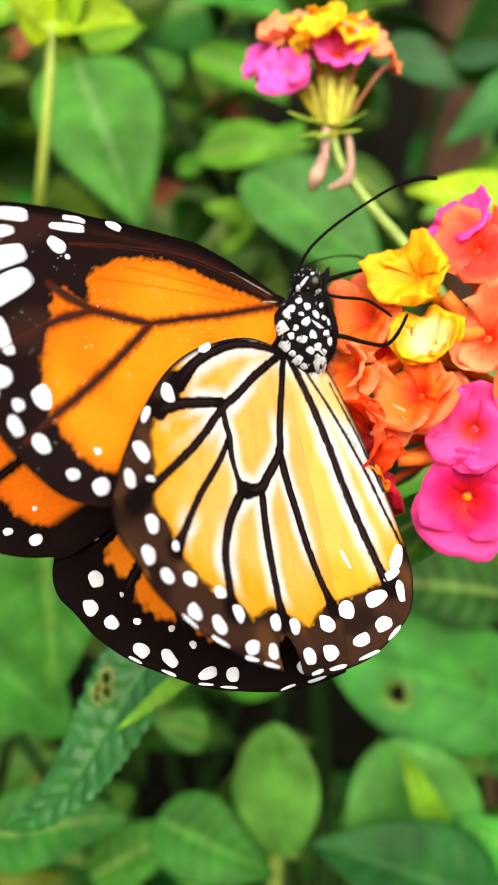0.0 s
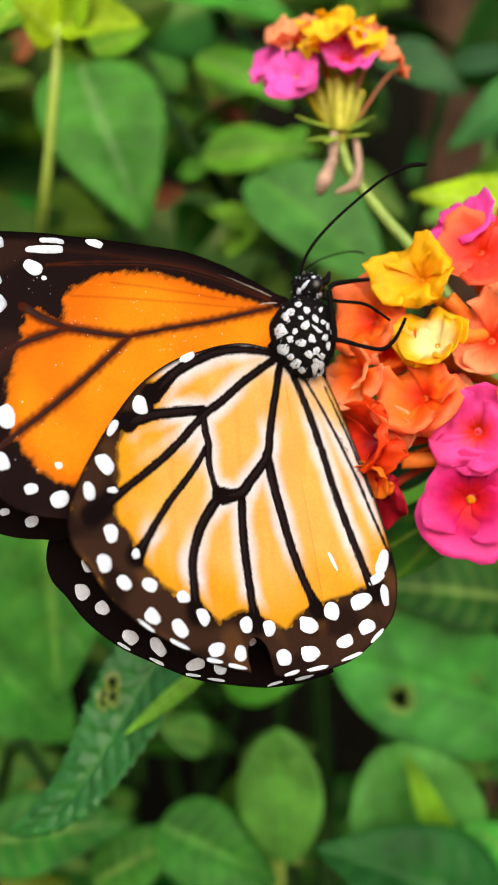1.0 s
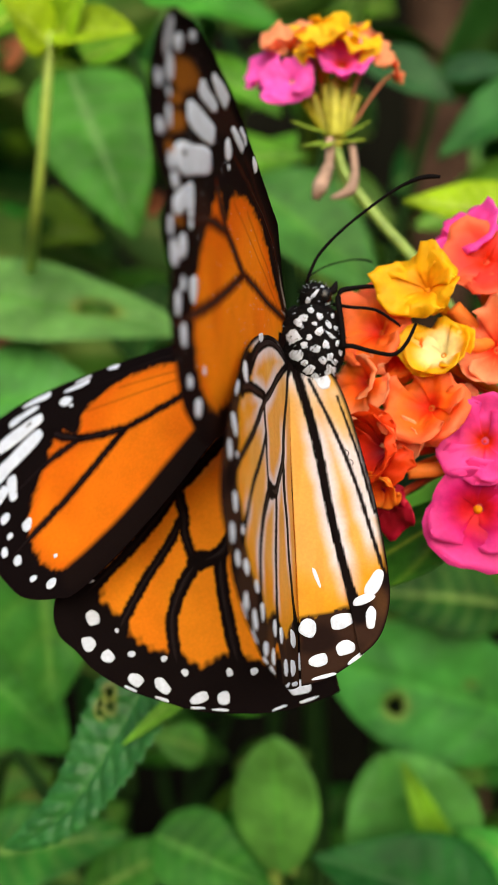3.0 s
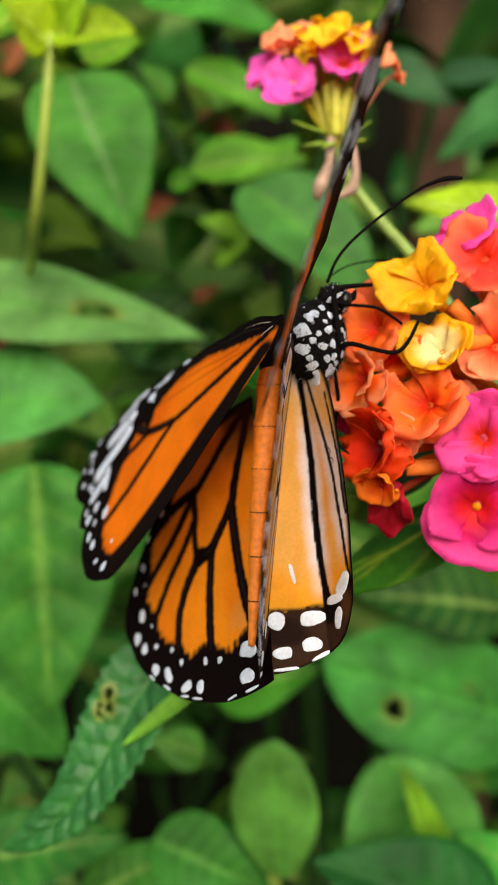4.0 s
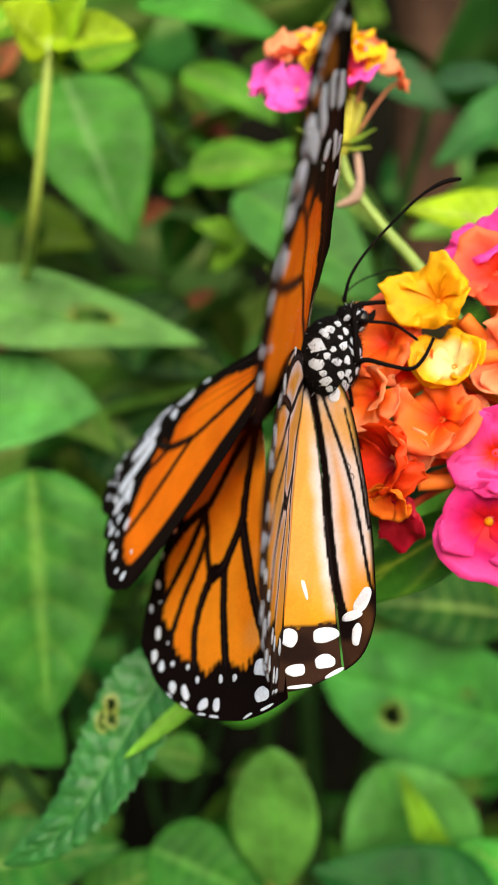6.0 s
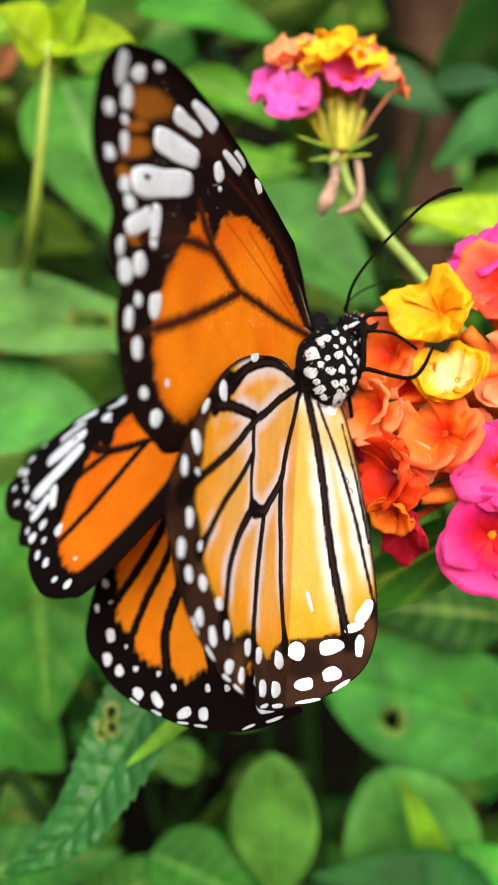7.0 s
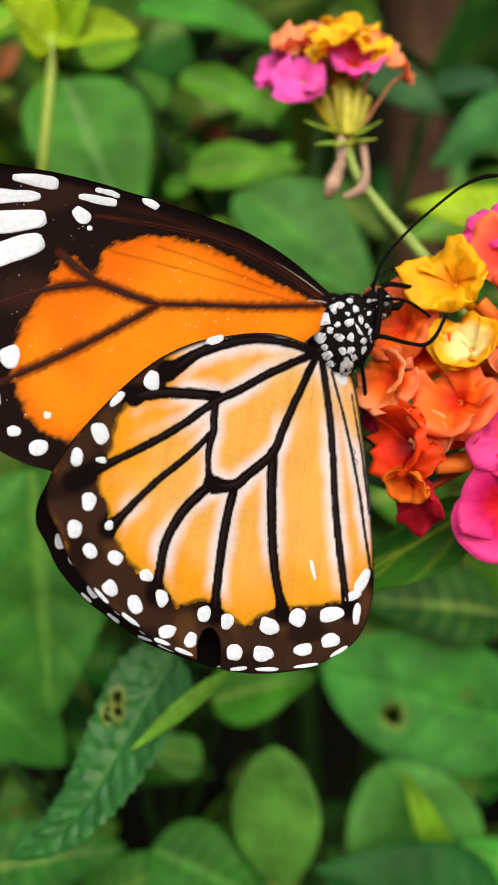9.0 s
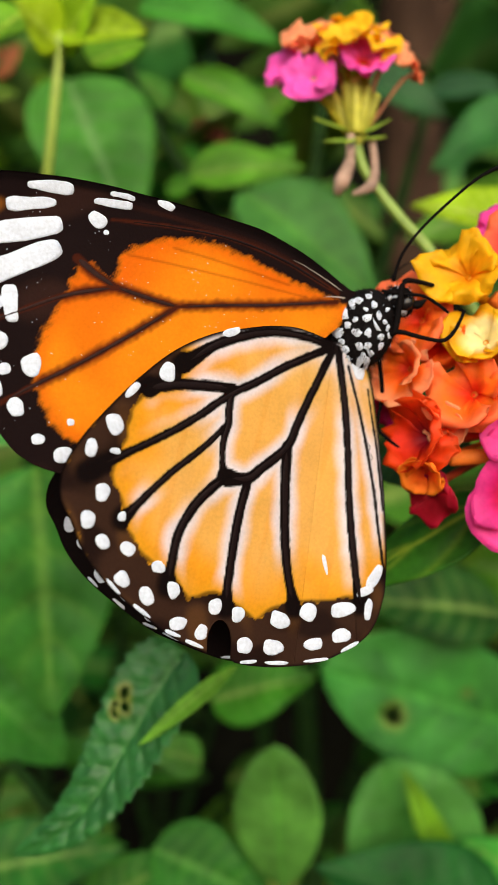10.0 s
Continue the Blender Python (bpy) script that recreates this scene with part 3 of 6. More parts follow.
def hindwing(flip, parent, folded, torn):
    dense = smooth_path(HIND_OUTLINE, 5, True)
    out = [tuple(q) for q in dense]
    if torn:
        a = np.array(out)
        hole = [tuple(q) for q in smooth_path(NOTCH, 4)]
        hx = inside(hole, a[:, 0], a[:, 1])
        if hx.any():
            first, last = np.nonzero(hx)[0][[0, -1]]
            out = out[:first] + [q for q in hole if inside(out, np.array([q[0]]), np.array([q[1]]))[0]] + out[last + 1:]
    rnd = random.Random(5)
    (sx0, sy0), (sx1, sy1) = SEAM_MAIN
    sl = 0.05 / math.hypot(sx1 - sx0, sy1 - sy0)
    ox, oy = sl * (sy1 - sy0), -sl * (sx1 - sx0)
    crease = [(sx0 + ox, sy0 + oy), (sx1 + ox, sy1 + oy)]
    if folded:
        main = wing_mesh("hindwing", clip(out, *crease, 1), hind_pigment, flip, parent, "pale orange underside with black veins and white spots")
        rest = clip(out, *SEAM_MAIN, 0)
        fold = wing_mesh("hindwing_fold", clip(rest, *SEAM_INNER, 1), hind_pigment, flip, parent, "pale orange fold of the hindwing")
        inner = wing_mesh("inner_fold", clip(rest, *SEAM_INNER, 0), hind_pigment, flip, parent, "narrow pale inner edge of the hindwing")
        panels = {3: main, 2: fold, 1: inner}
    else:
        main = wing_mesh("hindwing", clip(out, *SEAM_FAR, 1), hind_pigment, flip, parent, "deep orange upper side with broad black veins and border")
        panels = {1: main, 2: main, 3: main}
    for path, w0, w1, panel in HIND_VEINS:
        if panel < 3 and not folded:
            continue
        wing_vein(path, w0, w1, flip, panels[panel], M_VEIN, 0.95)
    if folded:
        # small scars
        wing_spot(0.9, -24.0, 0.22, 1.2, -12, flip, panels[panel_of(0.9, -24.0)], rnd)
        for pts in ([(-4.9, -10.4), (-5.3, -10.9), (-5.0, -11.4)], [(-5.2, -11.6), (-5.6, -12.0), (-5.4, -12.5)]):
            wing_vein(pts, 0.16, 0.12, flip, panels[panel_of(*pts[1])], M_VEIN)
    for k, row in enumerate(HIND_SPOTS):
        for x, y, rx, ry, turn in row:
            if folded and k < 2:
                rx, ry = rx * 0.84, ry * 0.84
            if not folded:
                # the upper side has a row of dots inside the larger border spots
                size = (0.45, 0.85, 0.6, 0.8)[k]
                if x < 9 and k == 0:
                    size = 0.95
                rx, ry = rx * size, ry * size
            if not folded and not left_of(SEAM_FAR, x - 0.9, y):
                continue
            if not folded and (x, y) == (10.7, -32.2):
                continue
            if not (torn and inside(NOTCH, np.array([x]), np.array([y]))[0]):
                wing_spot(x, y, rx, ry, turn, flip, panels[panel_of(x, y)], rnd)
    return panels


def forewing(flip, parent):
    out = [tuple(q) for q in smooth_path(FORE_OUTLINE, 5, True)]
    wing = wing_mesh("forewing", out, fore_pigment, flip, parent, "orange forewing with black veins, black tip and white bars")
    for i, (path, w0, w1, _) in enumerate(FORE_VEINS):
        wing_vein(path, w0, w1, flip, wing, M_VEIN_RED if flip > 0 and i < 5 else M_VEIN)
    wing_vein([(-0.6, 1.2), (2.0, 3.0), (4.5, 4.4), (7.5, 5.7)], 0.16, 0.05, flip, wing, M_HAIR)
    wing_vein([(-0.8, 0.5), (1.0, 0.7), (2.5, 0.6)], 0.3, 0.08, flip, wing, M_HAIR)
    rnd = random.Random(9)
    for x0, y0, x1, y1, w0, w1 in FORE_BARS:
        wing_bar(x0, y0, x1, y1, w0, w1, flip, wing, rnd)
    for k, row in enumerate(FORE_SPOTS):
        for x, y, rx, ry, turn in row:
            if flip < 0 and k:
                rx, ry = rx * 0.75, ry * 0.75
            wing_spot(x, y, rx, ry, turn, flip, wing, rnd)
    return wing


butterfly = tagged(new("butterfly"), "orange and black butterfly with white spots feeding on the flowers", "butterfly")
near_panels = hindwing(1, butterfly, True, True)
near_fore = forewing(1, butterfly)
# loose pale scales on the near forewing
rnd = random.Random(31)
fv, ff = [], []
for k in range(170):
    x = rnd.uniform(8, 44)
    y = rnd.uniform(-13, 12) * (0.55 + 0.45 * (x > 26))
    if not inside(FORE_OUTLINE, np.array([x]), np.array([y * 0.9]))[0]:
        continue
    z, size, o = wing_bow(x, y) - 0.055, rnd.uniform(0.025, 0.085), len(fv)
    fv += [((x + size * math.cos(q)) * MM, (y + 0.7 * size * math.sin(q)) * MM, z * MM) for q in (0, 1.05, 2.09, 3.14, 4.19, 5.24)] + [(x * MM, y * MM, (z - 0.03) * MM)]
    ff += [(o + 6, o + (q + 1) % 6, o + q) for q in range(6)]
mesh_object("loose_scales", fv, ff, M_SPOT, near_fore)
far_hind = hindwing(-1, butterfly, False, False)[3]
far_fore = forewing(-1, butterfly)


def ball(radius, scale, seg=24, rings=16):
    bm = bmesh.new()
    bmesh.ops.create_uvsphere(bm, u_segments=seg, v_segments=rings, radius=radius)
    bmesh.ops.scale(bm, vec=scale, verts=bm.verts)
    return bm


def surface_spot(x, y, rx, ry, turn, half, parent, rnd):
    """An uneven white tuft lying on an ellipsoid of half axes half (mm), on its side towards -z."""
    n = 11
    a = radians(turn + rnd.uniform(-35, 35))
    lob = [1 + rnd.uniform(-0.28, 0.22) for _ in range(n)]
    verts, faces = [], []
    for k, lift in ((0.0, 0.11), (0.7, 0.09), (1.0, -0.02)):
        for i in range(1 if k == 0 else n):
            t = 2 * math.pi * i / n
            w = k * lob[i]
            cu, cv = rx * w * math.cos(t), ry * w * math.sin(t)
            px, py = x + cu * math.cos(a) - cv * math.sin(a), y + cu * math.sin(a) + cv * math.cos(a)
            s = max(0.02, 1 - (px / half[0]) ** 2 - (py / half[1]) ** 2)
            verts.append((px, py, -half[2] * math.sqrt(s) - lift))
    for i in range(n):
        j = (i + 1) % n
        faces.append((0, 1 + j, 1 + i))
        faces.append((1 + i, 1 + j, 1 + n + j, 1 + n + i))
    return mesh_object("white_spot", np.array(verts) * MM, faces, M_SPOT, parent)


def fur(half, count, length, lean, parent, mat, seed):
    """Short hairs, each a thin three-sided spike, over the near and upper sides of an ellipsoid (mm)."""
    r = random.Random(seed)
    verts, faces = [], []
    while len(verts) < 4 * count:
        d = Vector((r.gauss(0, 1), r.gauss(0, 1), r.gauss(0, 1))).normalized()
        if d.z > 0.45:
            continue
        root = Vector((d.x * half[0], d.y * half[1], d.z * half[2])) * 0.99
        out = Vector((d.x / half[0], d.y / half[1], d.z / half[2])).normalized()
        way = (out * 0.55 + Vector(lean) + Vector((r.gauss(0, 0.3), r.gauss(0, 0.3), r.gauss(0, 0.3)))).normalized()
        side = way.cross(out).normalized()
        tip = root + way * length * r.uniform(0.5, 1.2)
        o = len(verts)
        verts += [tuple((root + side * 0.055) * MM), tuple((root - side * 0.055) * MM), tuple((root + out * 0.06) * MM), tuple(tip * MM)]
        faces += [(o, o + 1, o + 3), (o + 1, o + 2, o + 3), (o + 2, o, o + 3)]
    return mesh_object("fur", verts, faces, mat, parent, smooth=False)


# thorax, x towards the back, y towards the head, -z towards the near side
THORAX = (3.6, 4.8, 2.7)
bm = ball(1.0, (1, 1, 1), 28, 20)
for v in bm.verts:
    r = 1 + 0.03 * noise.noise(v.co * 4)
    back = 1 + 0.55 * max(0.0, v.co.x) * max(0.0, v.co.z + 0.2)
    v.co = Vector((v.co.x * back * THORAX[0] * r, v.co.y * THORAX[1] * r, v.co.z * THORAX[2] * r)) * MM
thorax = part("thorax", bm, M_BODY, butterfly, "black furry thorax dotted with white")
rnd = random.Random(3)
for sx, sy, a, b, turn in [(2.6, 0.5, 0.75, 0.85, 20), (2.4, -1.6, 0.7, 0.7, 0), (1.1, -3.3, 0.6, 0.5, -20), (0.2, 1.0, 0.5, 0.6, 0), (1.6, 2.6, 0.45, 0.4, 0),
                           (-0.5, -0.5, 0.55, 0.5, 30), (0.6, -0.9, 0.6, 0.45, 10), (-1.0, -1.8, 0.5, 0.55, 0), (-0.2, -2.2, 0.5, 0.4, 0), (-1.6, -2.4, 0.45, 0.4, 0),
                           (-2.3, -1.2, 0.35, 0.5, 0), (-1.9, -0.3, 0.4, 0.5, 10), (1.7, -0.5, 0.4, 0.45, 0), (1.6, -2.5, 0.45, 0.35, 15), (0.4, -4.0, 0.5, 0.4, 0), (-2.7, 0.3, 0.3, 0.45, 0), (1.2, 0.3, 0.35, 0.4, 30), (-1.0, -3.0, 0.4, 0.3, 0), (2.2, 2.2, 0.35, 0.45, 0), (-1.7, 1.4, 0.3, 0.35, 0), (0.6, 1.9, 0.35, 0.3, 0), (-0.9, 1.8, 0.4, 0.6, -20), (0.0, 2.7, 0.4, 0.5, 0), (0.8, 3.5, 0.45, 0.35, 0)]:
    surface_spot(sx * 1.1, sy, 1.02 * a, 0.98 * b, turn, THORAX, thorax, rnd)
for sx, sy, a, b, turn in [(-1.2, -3.6, 0.75, 1.0, -25), (-1.0, 0.6, 0.25, 0.9, -25), (2.0, 1.8, 0.35, 0.3, 0), (-1.5, 2.9, 0.25, 0.4, 0), (-2.2, 1.0, 0.22, 0.5, 0)]:
    surface_spot(sx * 1.1, sy, 1.02 * a, 0.98 * b, turn, THORAX, thorax, rnd)
fur(THORAX, 900, 0.75, (0.25, -0.55, 0.0), thorax, M_BODY, 71)
fur([h * 1.01 for h in THORAX], 36, 0.7, (0.25, -0.6, 0.0), thorax, M_SPOT, 72)
HEAD = (1.9, 1.8, 1.9)
bm = ball(1.0, [h * MM for h in HEAD], 20, 14)
head = part("head", bm, M_BODY, butterfly, "small black head with white dots")
bm = ball(0.95 * MM, (0.85, 1.0, 0.6), 16, 12)
bmesh.ops.translate(bm, vec=Vector((-0.75, 0.1, -1.45)) * MM, verts=bm.verts)
part("eye", bm, M_EYE, head, "glossy dark eye")
for sx, sy, a, b, turn in [(0.5, 0.2, 0.22, 0.75, 30), (-1.1, -0.9, 0.4, 0.35, 0), (-0.5, 1.1, 0.3, 0.25, 0), (1.2, -0.5, 0.25, 0.35, 0)]:
    surface_spot(sx, sy, a, b, turn, HEAD, head, rnd)
fur(HEAD, 260, 0.5, (0.1, 0.1, -0.2), head, M_BODY, 73)
fur([h * 1.01 for h in HEAD], 40, 0.5, (0.1, 0.2, -0.1), head, M_SPOT, 74)
# palp
tube("palp", [(-1.2 * MM, 0.4 * MM, -0.6 * MM), (-2.0 * MM, 0.9 * MM, -0.7 * MM), (-2.4 * MM, 1.9 * MM, -0.6 * MM)], (0.45 * MM, 0.5 * MM, 0.1 * MM), M_BODY, head)

# abdomen: a tapered ringed body that hangs from the thorax between the wings
path, rad = [], []
for i in range(40):
    s = i / 39
    path.append((0.0045 * s, 0.006 - 0.034 * s, 0.0016 - 0.005 * s))
    rad.append((0.00155 * min(1.0, 0.55 + 4 * s) * (1 - 0.75 * s ** 2.4)) * (1 + 0.05 * math.cos(s * 7 * 2 * math.pi)))
v, f = tube_data(path, rad, 16)
abdomen = tagged(mesh_object("abdomen", v, f, M_ABDOMEN, butterfly), "orange-brown ringed abdomen")
for i in range(1, 7):
    s = i / 7
    r = 0.00155 * (1 - 0.75 * s ** 2.4) + 0.00003
    ring = [(0.0045 * s + r * math.cos(k * 0.3927), 0.006 - 0.034 * s, 0.0016 - 0.005 * s + r * math.sin(k * 0.3927)) for k in range(17)]
    tube("ring", ring, (0.00008,), M_VEIN, abdomen, sides=5, per=1)

bm = ball(1.0, (1.6 * MM, 3.6 * MM, 1.4 * MM), 20, 14)
bmesh.ops.translate(bm, vec=Vector((0.3, 4.0, 1.2)) * MM, verts=bm.verts)
part("abdomen_base", bm, M_BODY, abdomen, "black hairy base of the abdomen")

# legs, feeding tube and feelers, placed from the thorax in metres: x along the row of wings, y away, z up
def limb(name, pts, radii, label="", mat=M_LEG):
    return tube(name, [Vector(p) * MM for p in pts], [r * MM for r in radii], mat, butterfly, sides=8, per=6, label=label)


front_leg = limb("leg", [(0, 0, 0), (0.7, -0.8, 0.3), (0.4, -1.0, 3.1), (0.2, -0.9, 5.9), (2.3, 0.6, 6.8), (5.7, 3.4, 7.6), (7.0, 5.0, 8.6), (8.3, 6.2, 9.6)], (0.4, 0.36, 0.33, 0.3, 0.24, 0.22, 0.18))
limb("leg", [(2.2, -1.6, -0.9), (3.4, -2.6, -0.6), (6.0, -3.0, -1.3), (8.3, -3.0, -1.6), (9.7, -2.8, -0.4), (10.9, -2.3, 1.9)], (0.4, 0.3, 0.25, 0.24, 0.22, 0.18))
limb("leg", [(1.7, 1.0, -3.0), (2.4, 2.6, -7.0), (1.9, 2.8, -11.0), (3.0, 2.4, -12.5), (4.6, 2.0, -13.8)], (0.28, 0.25, 0.22, 0.2, 0.14))
limb("feeding_tube", [(1.6, -1.6, 4.2), (3.5, -2.2, 3.8), (6.2, -2.3, 3.5), (8.0, -2.2, 2.5), (9.2, -1.8, 1.7)], (0.2, 0.2, 0.18, 0.15))
near_feeler = tube("feeler", [Vector(p) * MM for p in [(0, 0, 0), (1.4, -0.4, 2.9), (4.6, -1.0, 5.9), (9.7, -1.8, 9.3), (12.2, -2.2, 10.4), (13.8, -2.4, 10.7), (15.2, -2.5, 10.6)]],
                   [r * MM for r in (0.21, 0.19, 0.18, 0.17, 0.19, 0.27, 0.29, 0.18)], M_LEG, butterfly, sides=8, per=6)
far_feeler = tube("feeler", [Vector(p) * MM for p in [(0, 0, 0), (0.5, 3.0, 1.1), (2.6, 4.2, 2.5), (5.6, 5.2, 3.3), (7.6, 6.0, 3.4), (8.6, 6.3, 3.1)]],
                  [r * MM for r in (0.15, 0.11, 0.10, 0.10, 0.14, 0.12)], M_LEG, butterfly, sides=8, per=6)


# ---- flowers ----
def floret(parent, at, facing, size, throat, lobe, edge, seed, lobes=4, tube_to=None, cup=0.35, eye=False, tube_rgb=None, spread=0.12, flat=1.0):
    """One lantana floret: unequal crumpled lobes that overlap, each bent its own way, round a narrow throat on a curved tube. at, tube_to: metres from the cluster's middle."""
    r = random.Random(seed)
    ns, nv = 11, 15
    phase = r.uniform(0, 6.28)
    verts, faces, cols = [], [], []
    rot = Vector(facing).normalized().to_track_quat("Z", "Y").to_matrix()
    th, lo, ed = np.array(throat), np.array(lobe), np.array(edge)
    for li in range(lobes):
        mid = phase + 2 * math.pi * (li + r.uniform(-0.1, 0.1)) / lobes
        half = math.pi / lobes * r.uniform(1.55, 1.9)
        reach0 = size * r.uniform(0.92, 1.22)
        bend = flat * r.uniform(-0.45, 0.28)
        curl = flat * r.uniform(-0.40, 0.15)
        notch = r.uniform(0.0, 0.14)
        tint = r.uniform(-0.25, 0.25)
        o = len(verts)
        for face in (0, 1):
            for k in range(ns):
                s = k / (ns - 1)
                for i in range(nv):
                    v = -1 + 2 * i / (nv - 1)
                    n1 = noise.noise(Vector((1.7 * v + li * 5.1, 2.2 * s, seed * 1.7)))
                    n2 = noise.noise(Vector((4.8 * v + li * 3.3, 3.5 * s, seed * 2.3 + 5)))
                    t = mid + v * half * (0.82 + 0.24 * s)
                    rim = (1 - 0.24 * abs(v) ** 3.6 - 0.6 * notch * math.exp(-(v / 0.16) ** 2)) * (1 + 0.12 * n1 + 0.10 * n2 + 0.025 * math.sin(13 * v + 5 * n1))
                    rad = 0.06 * size + (reach0 * rim - 0.06 * size) * s
                    z = size * (cup * math.sin(1.5 * s) + bend * s ** 2.0 + curl * v * v * s ** 1.4 + flat * s * s * (0.50 * n1 + 0.36 * n2) - 0.08 * math.exp(-9 * s)
                                + 0.05 * s * (li % 2))
                    rad *= 1 - 0.22 * abs(bend) * s
                    p = rot @ Vector((rad * math.cos(t), rad * math.sin(t), z - 0.0001 * face))
                    verts.append((p[0], p[1], p[2]))
                    mot = 0.20 * n1 + 0.10 * n2
                    m1 = min(1.0, max(0.0, (s - spread) / 0.38 + mot))
                    m2 = min(1.0, max(0.0, (s - 0.55) / 0.45 + 1.4 * mot + tint))
                    vein = 1 - 0.03 * math.exp(-(math.sin(7.0 * v + 1.3 * n1) / 0.25) ** 2) * s
                    cols.append(((th * (1 - m1) + lo * m1) * (1 - m2) + ed * m2) * vein)
            f0 = o + face * ns * nv
            for k in range(ns - 1):
                for i in range(nv - 1):
                    q = (f0 + k * nv + i, f0 + k * nv + i + 1, f0 + (k + 1) * nv + i + 1, f0 + (k + 1) * nv + i)
                    faces.append(q if face == 0 else q[::-1])
        ring = [k * nv for k in range(ns)] + [(ns - 1) * nv + i for i in range(1, nv)] + [k * nv + nv - 1 for k in range(ns - 2, -1, -1)]
        for a, b in zip(ring, ring[1:]):
            faces.append((o + a, o + b, o + ns * nv + b, o + ns * nv + a))
    fl = mesh_object("floret", verts, faces, M_PETAL, parent, pigment=np.array(cols))
    fl.location = at
    knob = 0.10 if eye else 0.05
    eyev, eyef = tube_data([rot @ Vector((0, 0, -0.14 * size)), rot @ Vector((0, 0, -0.06 * size)), rot @ Vector((0, 0, (0.03 if eye else -0.045) * size))], (knob * size, knob * size, 0.6 * knob * size), 12)
    mesh_object("throat", eyev, eyef, M_PETAL, fl, pigment=np.tile(np.array(GOLD) if eye else th, (len(eyev), 1)))
    if tube_to is not None:
        back = rot @ Vector((0, 0, -1))
        end = Vector(tube_to) - Vector(at)
        pts = [rot @ Vector((0, 0, -0.05 * size)), back * size * 0.7 + end * 0.10, end * 0.6 + back * size * 0.3, end]
        v, f = tube_data(smooth_path([tuple(q) for q in pts], 6), (0.15 * size, 0.14 * size, 0.12 * size, 0.10 * size), 12)
        rgb = np.array(tube_rgb) if tube_rgb else lo * 0.55 + np.array((0.25, 0.06, 0.01))
        mesh_object("flower_tube", v, f, M_PETAL, fl, pigment=np.tile(rgb, (len(v), 1)))
    return fl


YELLOW, GOLD, CREAM_HIGHLIGHT = (0.93, 0.53, 0.005), (0.86, 0.33, 0.003), (0.95, 0.88, 0.45)
ORANGE, CORAL, SALMON = (0.97, 0.20, 0.014), (0.97, 0.23, 0.085), (0.97, 0.42, 0.20)
RED, CRIMSON = (0.82, 0.036, 0.006), (0.40, 0.008, 0.022)
MAGENTA, PINK, DEEP = (0.70, 0.012, 0.20), (0.92, 0.075, 0.40), (0.52, 0.004, 0.035)

CLUSTER_AT = Vector((0.02967, 0.11250, 1.00472))
cluster = tagged(new("flower_cluster"), "rounded lantana flower cluster in yellow, orange, red and pink", "flower")
cluster.location = CLUSTER_AT
HUB = Vector((0.03936, 0.11800, 1.00315)) - CLUSTER_AT


def cl(p):
    return Vector(p) - CLUSTER_AT


# at, facing, size, throat, lobe, edge, seed
floret(cluster, cl((0.02132, 0.10730, 1.01773)), (-0.55, -0.95, 0.35), 0.0046, GOLD, YELLOW, YELLOW, 1, tube_to=HUB, lobes=5, cup=0.55, tube_rgb=GOLD)
# wide pale throat colour paints in the sunlit highlight of this yellow floret
floret(cluster, cl((0.02304, 0.10620, 1.01007)), (-0.45, -0.9, 0.45), 0.0041, CREAM_HIGHLIGHT, YELLOW, YELLOW, 2, tube_to=HUB, cup=0.5, spread=0.42, tube_rgb=GOLD)
floret(cluster, cl((0.01632, 0.10960, 1.01305)), (-0.7, -0.85, 0.35), 0.0046, RED, ORANGE, CORAL, 3, tube_to=HUB, cup=0.45)
floret(cluster, cl((0.01457, 0.10850, 1.00712)), (-0.95, -0.7, 0.1), 0.0041, RED, ORANGE, SALMON, 4, tube_to=HUB, lobes=5, cup=0.35)
floret(cluster, cl((0.01851, 0.10920, 1.01009)), (-0.5, -0.9, 0.2), 0.0030, RED, RED, ORANGE, 24, tube_to=HUB, cup=0.4)
floret(cluster, cl((0.02162, 0.10620, 1.00400)), (-0.5, -0.85, 0.35), 0.0047, RED, ORANGE, CORAL, 5, tube_to=HUB, cup=0.5)
floret(cluster, cl((0.01859, 0.10660, 1.00039)), (-0.6, -0.8, -0.2), 0.0027, CORAL, SALMON, SALMON, 25, tube_to=HUB)
floret(cluster, cl((0.01645, 0.10700, 0.99896)), (-1.0, -0.5, 0.05), 0.0049, CRIMSON, RED, (0.90, 0.09, 0.008), 6, tube_to=HUB, cup=0.35)
floret(cluster, cl((0.01626, 0.10660, 0.99521)), (-0.7, -0.7, -0.6), 0.0027, RED, ORANGE, (0.97, 0.30, 0.02), 26, tube_to=HUB)
floret(cluster, cl((0.01715, 0.10900, 0.99258)), (-0.6, -0.7, -0.5), 0.0034, CRIMSON, CRIMSON, DEEP, 7, tube_to=HUB)
floret(cluster, cl((0.02750, 0.10500, 1.00013)), (-0.35, -1.0, 0.0), 0.0051, RED, PINK, PINK, 8, tube_to=HUB, flat=0.7)
floret(cluster, cl((0.02699, 0.10600, 0.99227)), (-0.25, -1.0, -0.15), 0.0057, (0.70, 0.008, 0.02), MAGENTA, PINK, 39, tube_to=HUB, cup=0.15, eye=True, spread=0.26, flat=0.45)
floret(cluster, cl((0.02966, 0.10800, 1.01076)), (-0.3, -1.0, 0.15), 0.0050, RED, CORAL, SALMON, 10, tube_to=HUB, lobes=5)
floret(cluster, cl((0.02841, 0.10850, 1.02123)), (-0.4, -0.9, 0.4), 0.0048, RED, (0.94, 0.07, 0.05), CORAL, 11, tube_to=HUB)
floret(cluster, cl((0.01380, 0.11300, 1.00302)), (-0.8, -0.6, -0.3), 0.0032, DEEP, MAGENTA, MAGENTA, 12, tube_to=HUB)
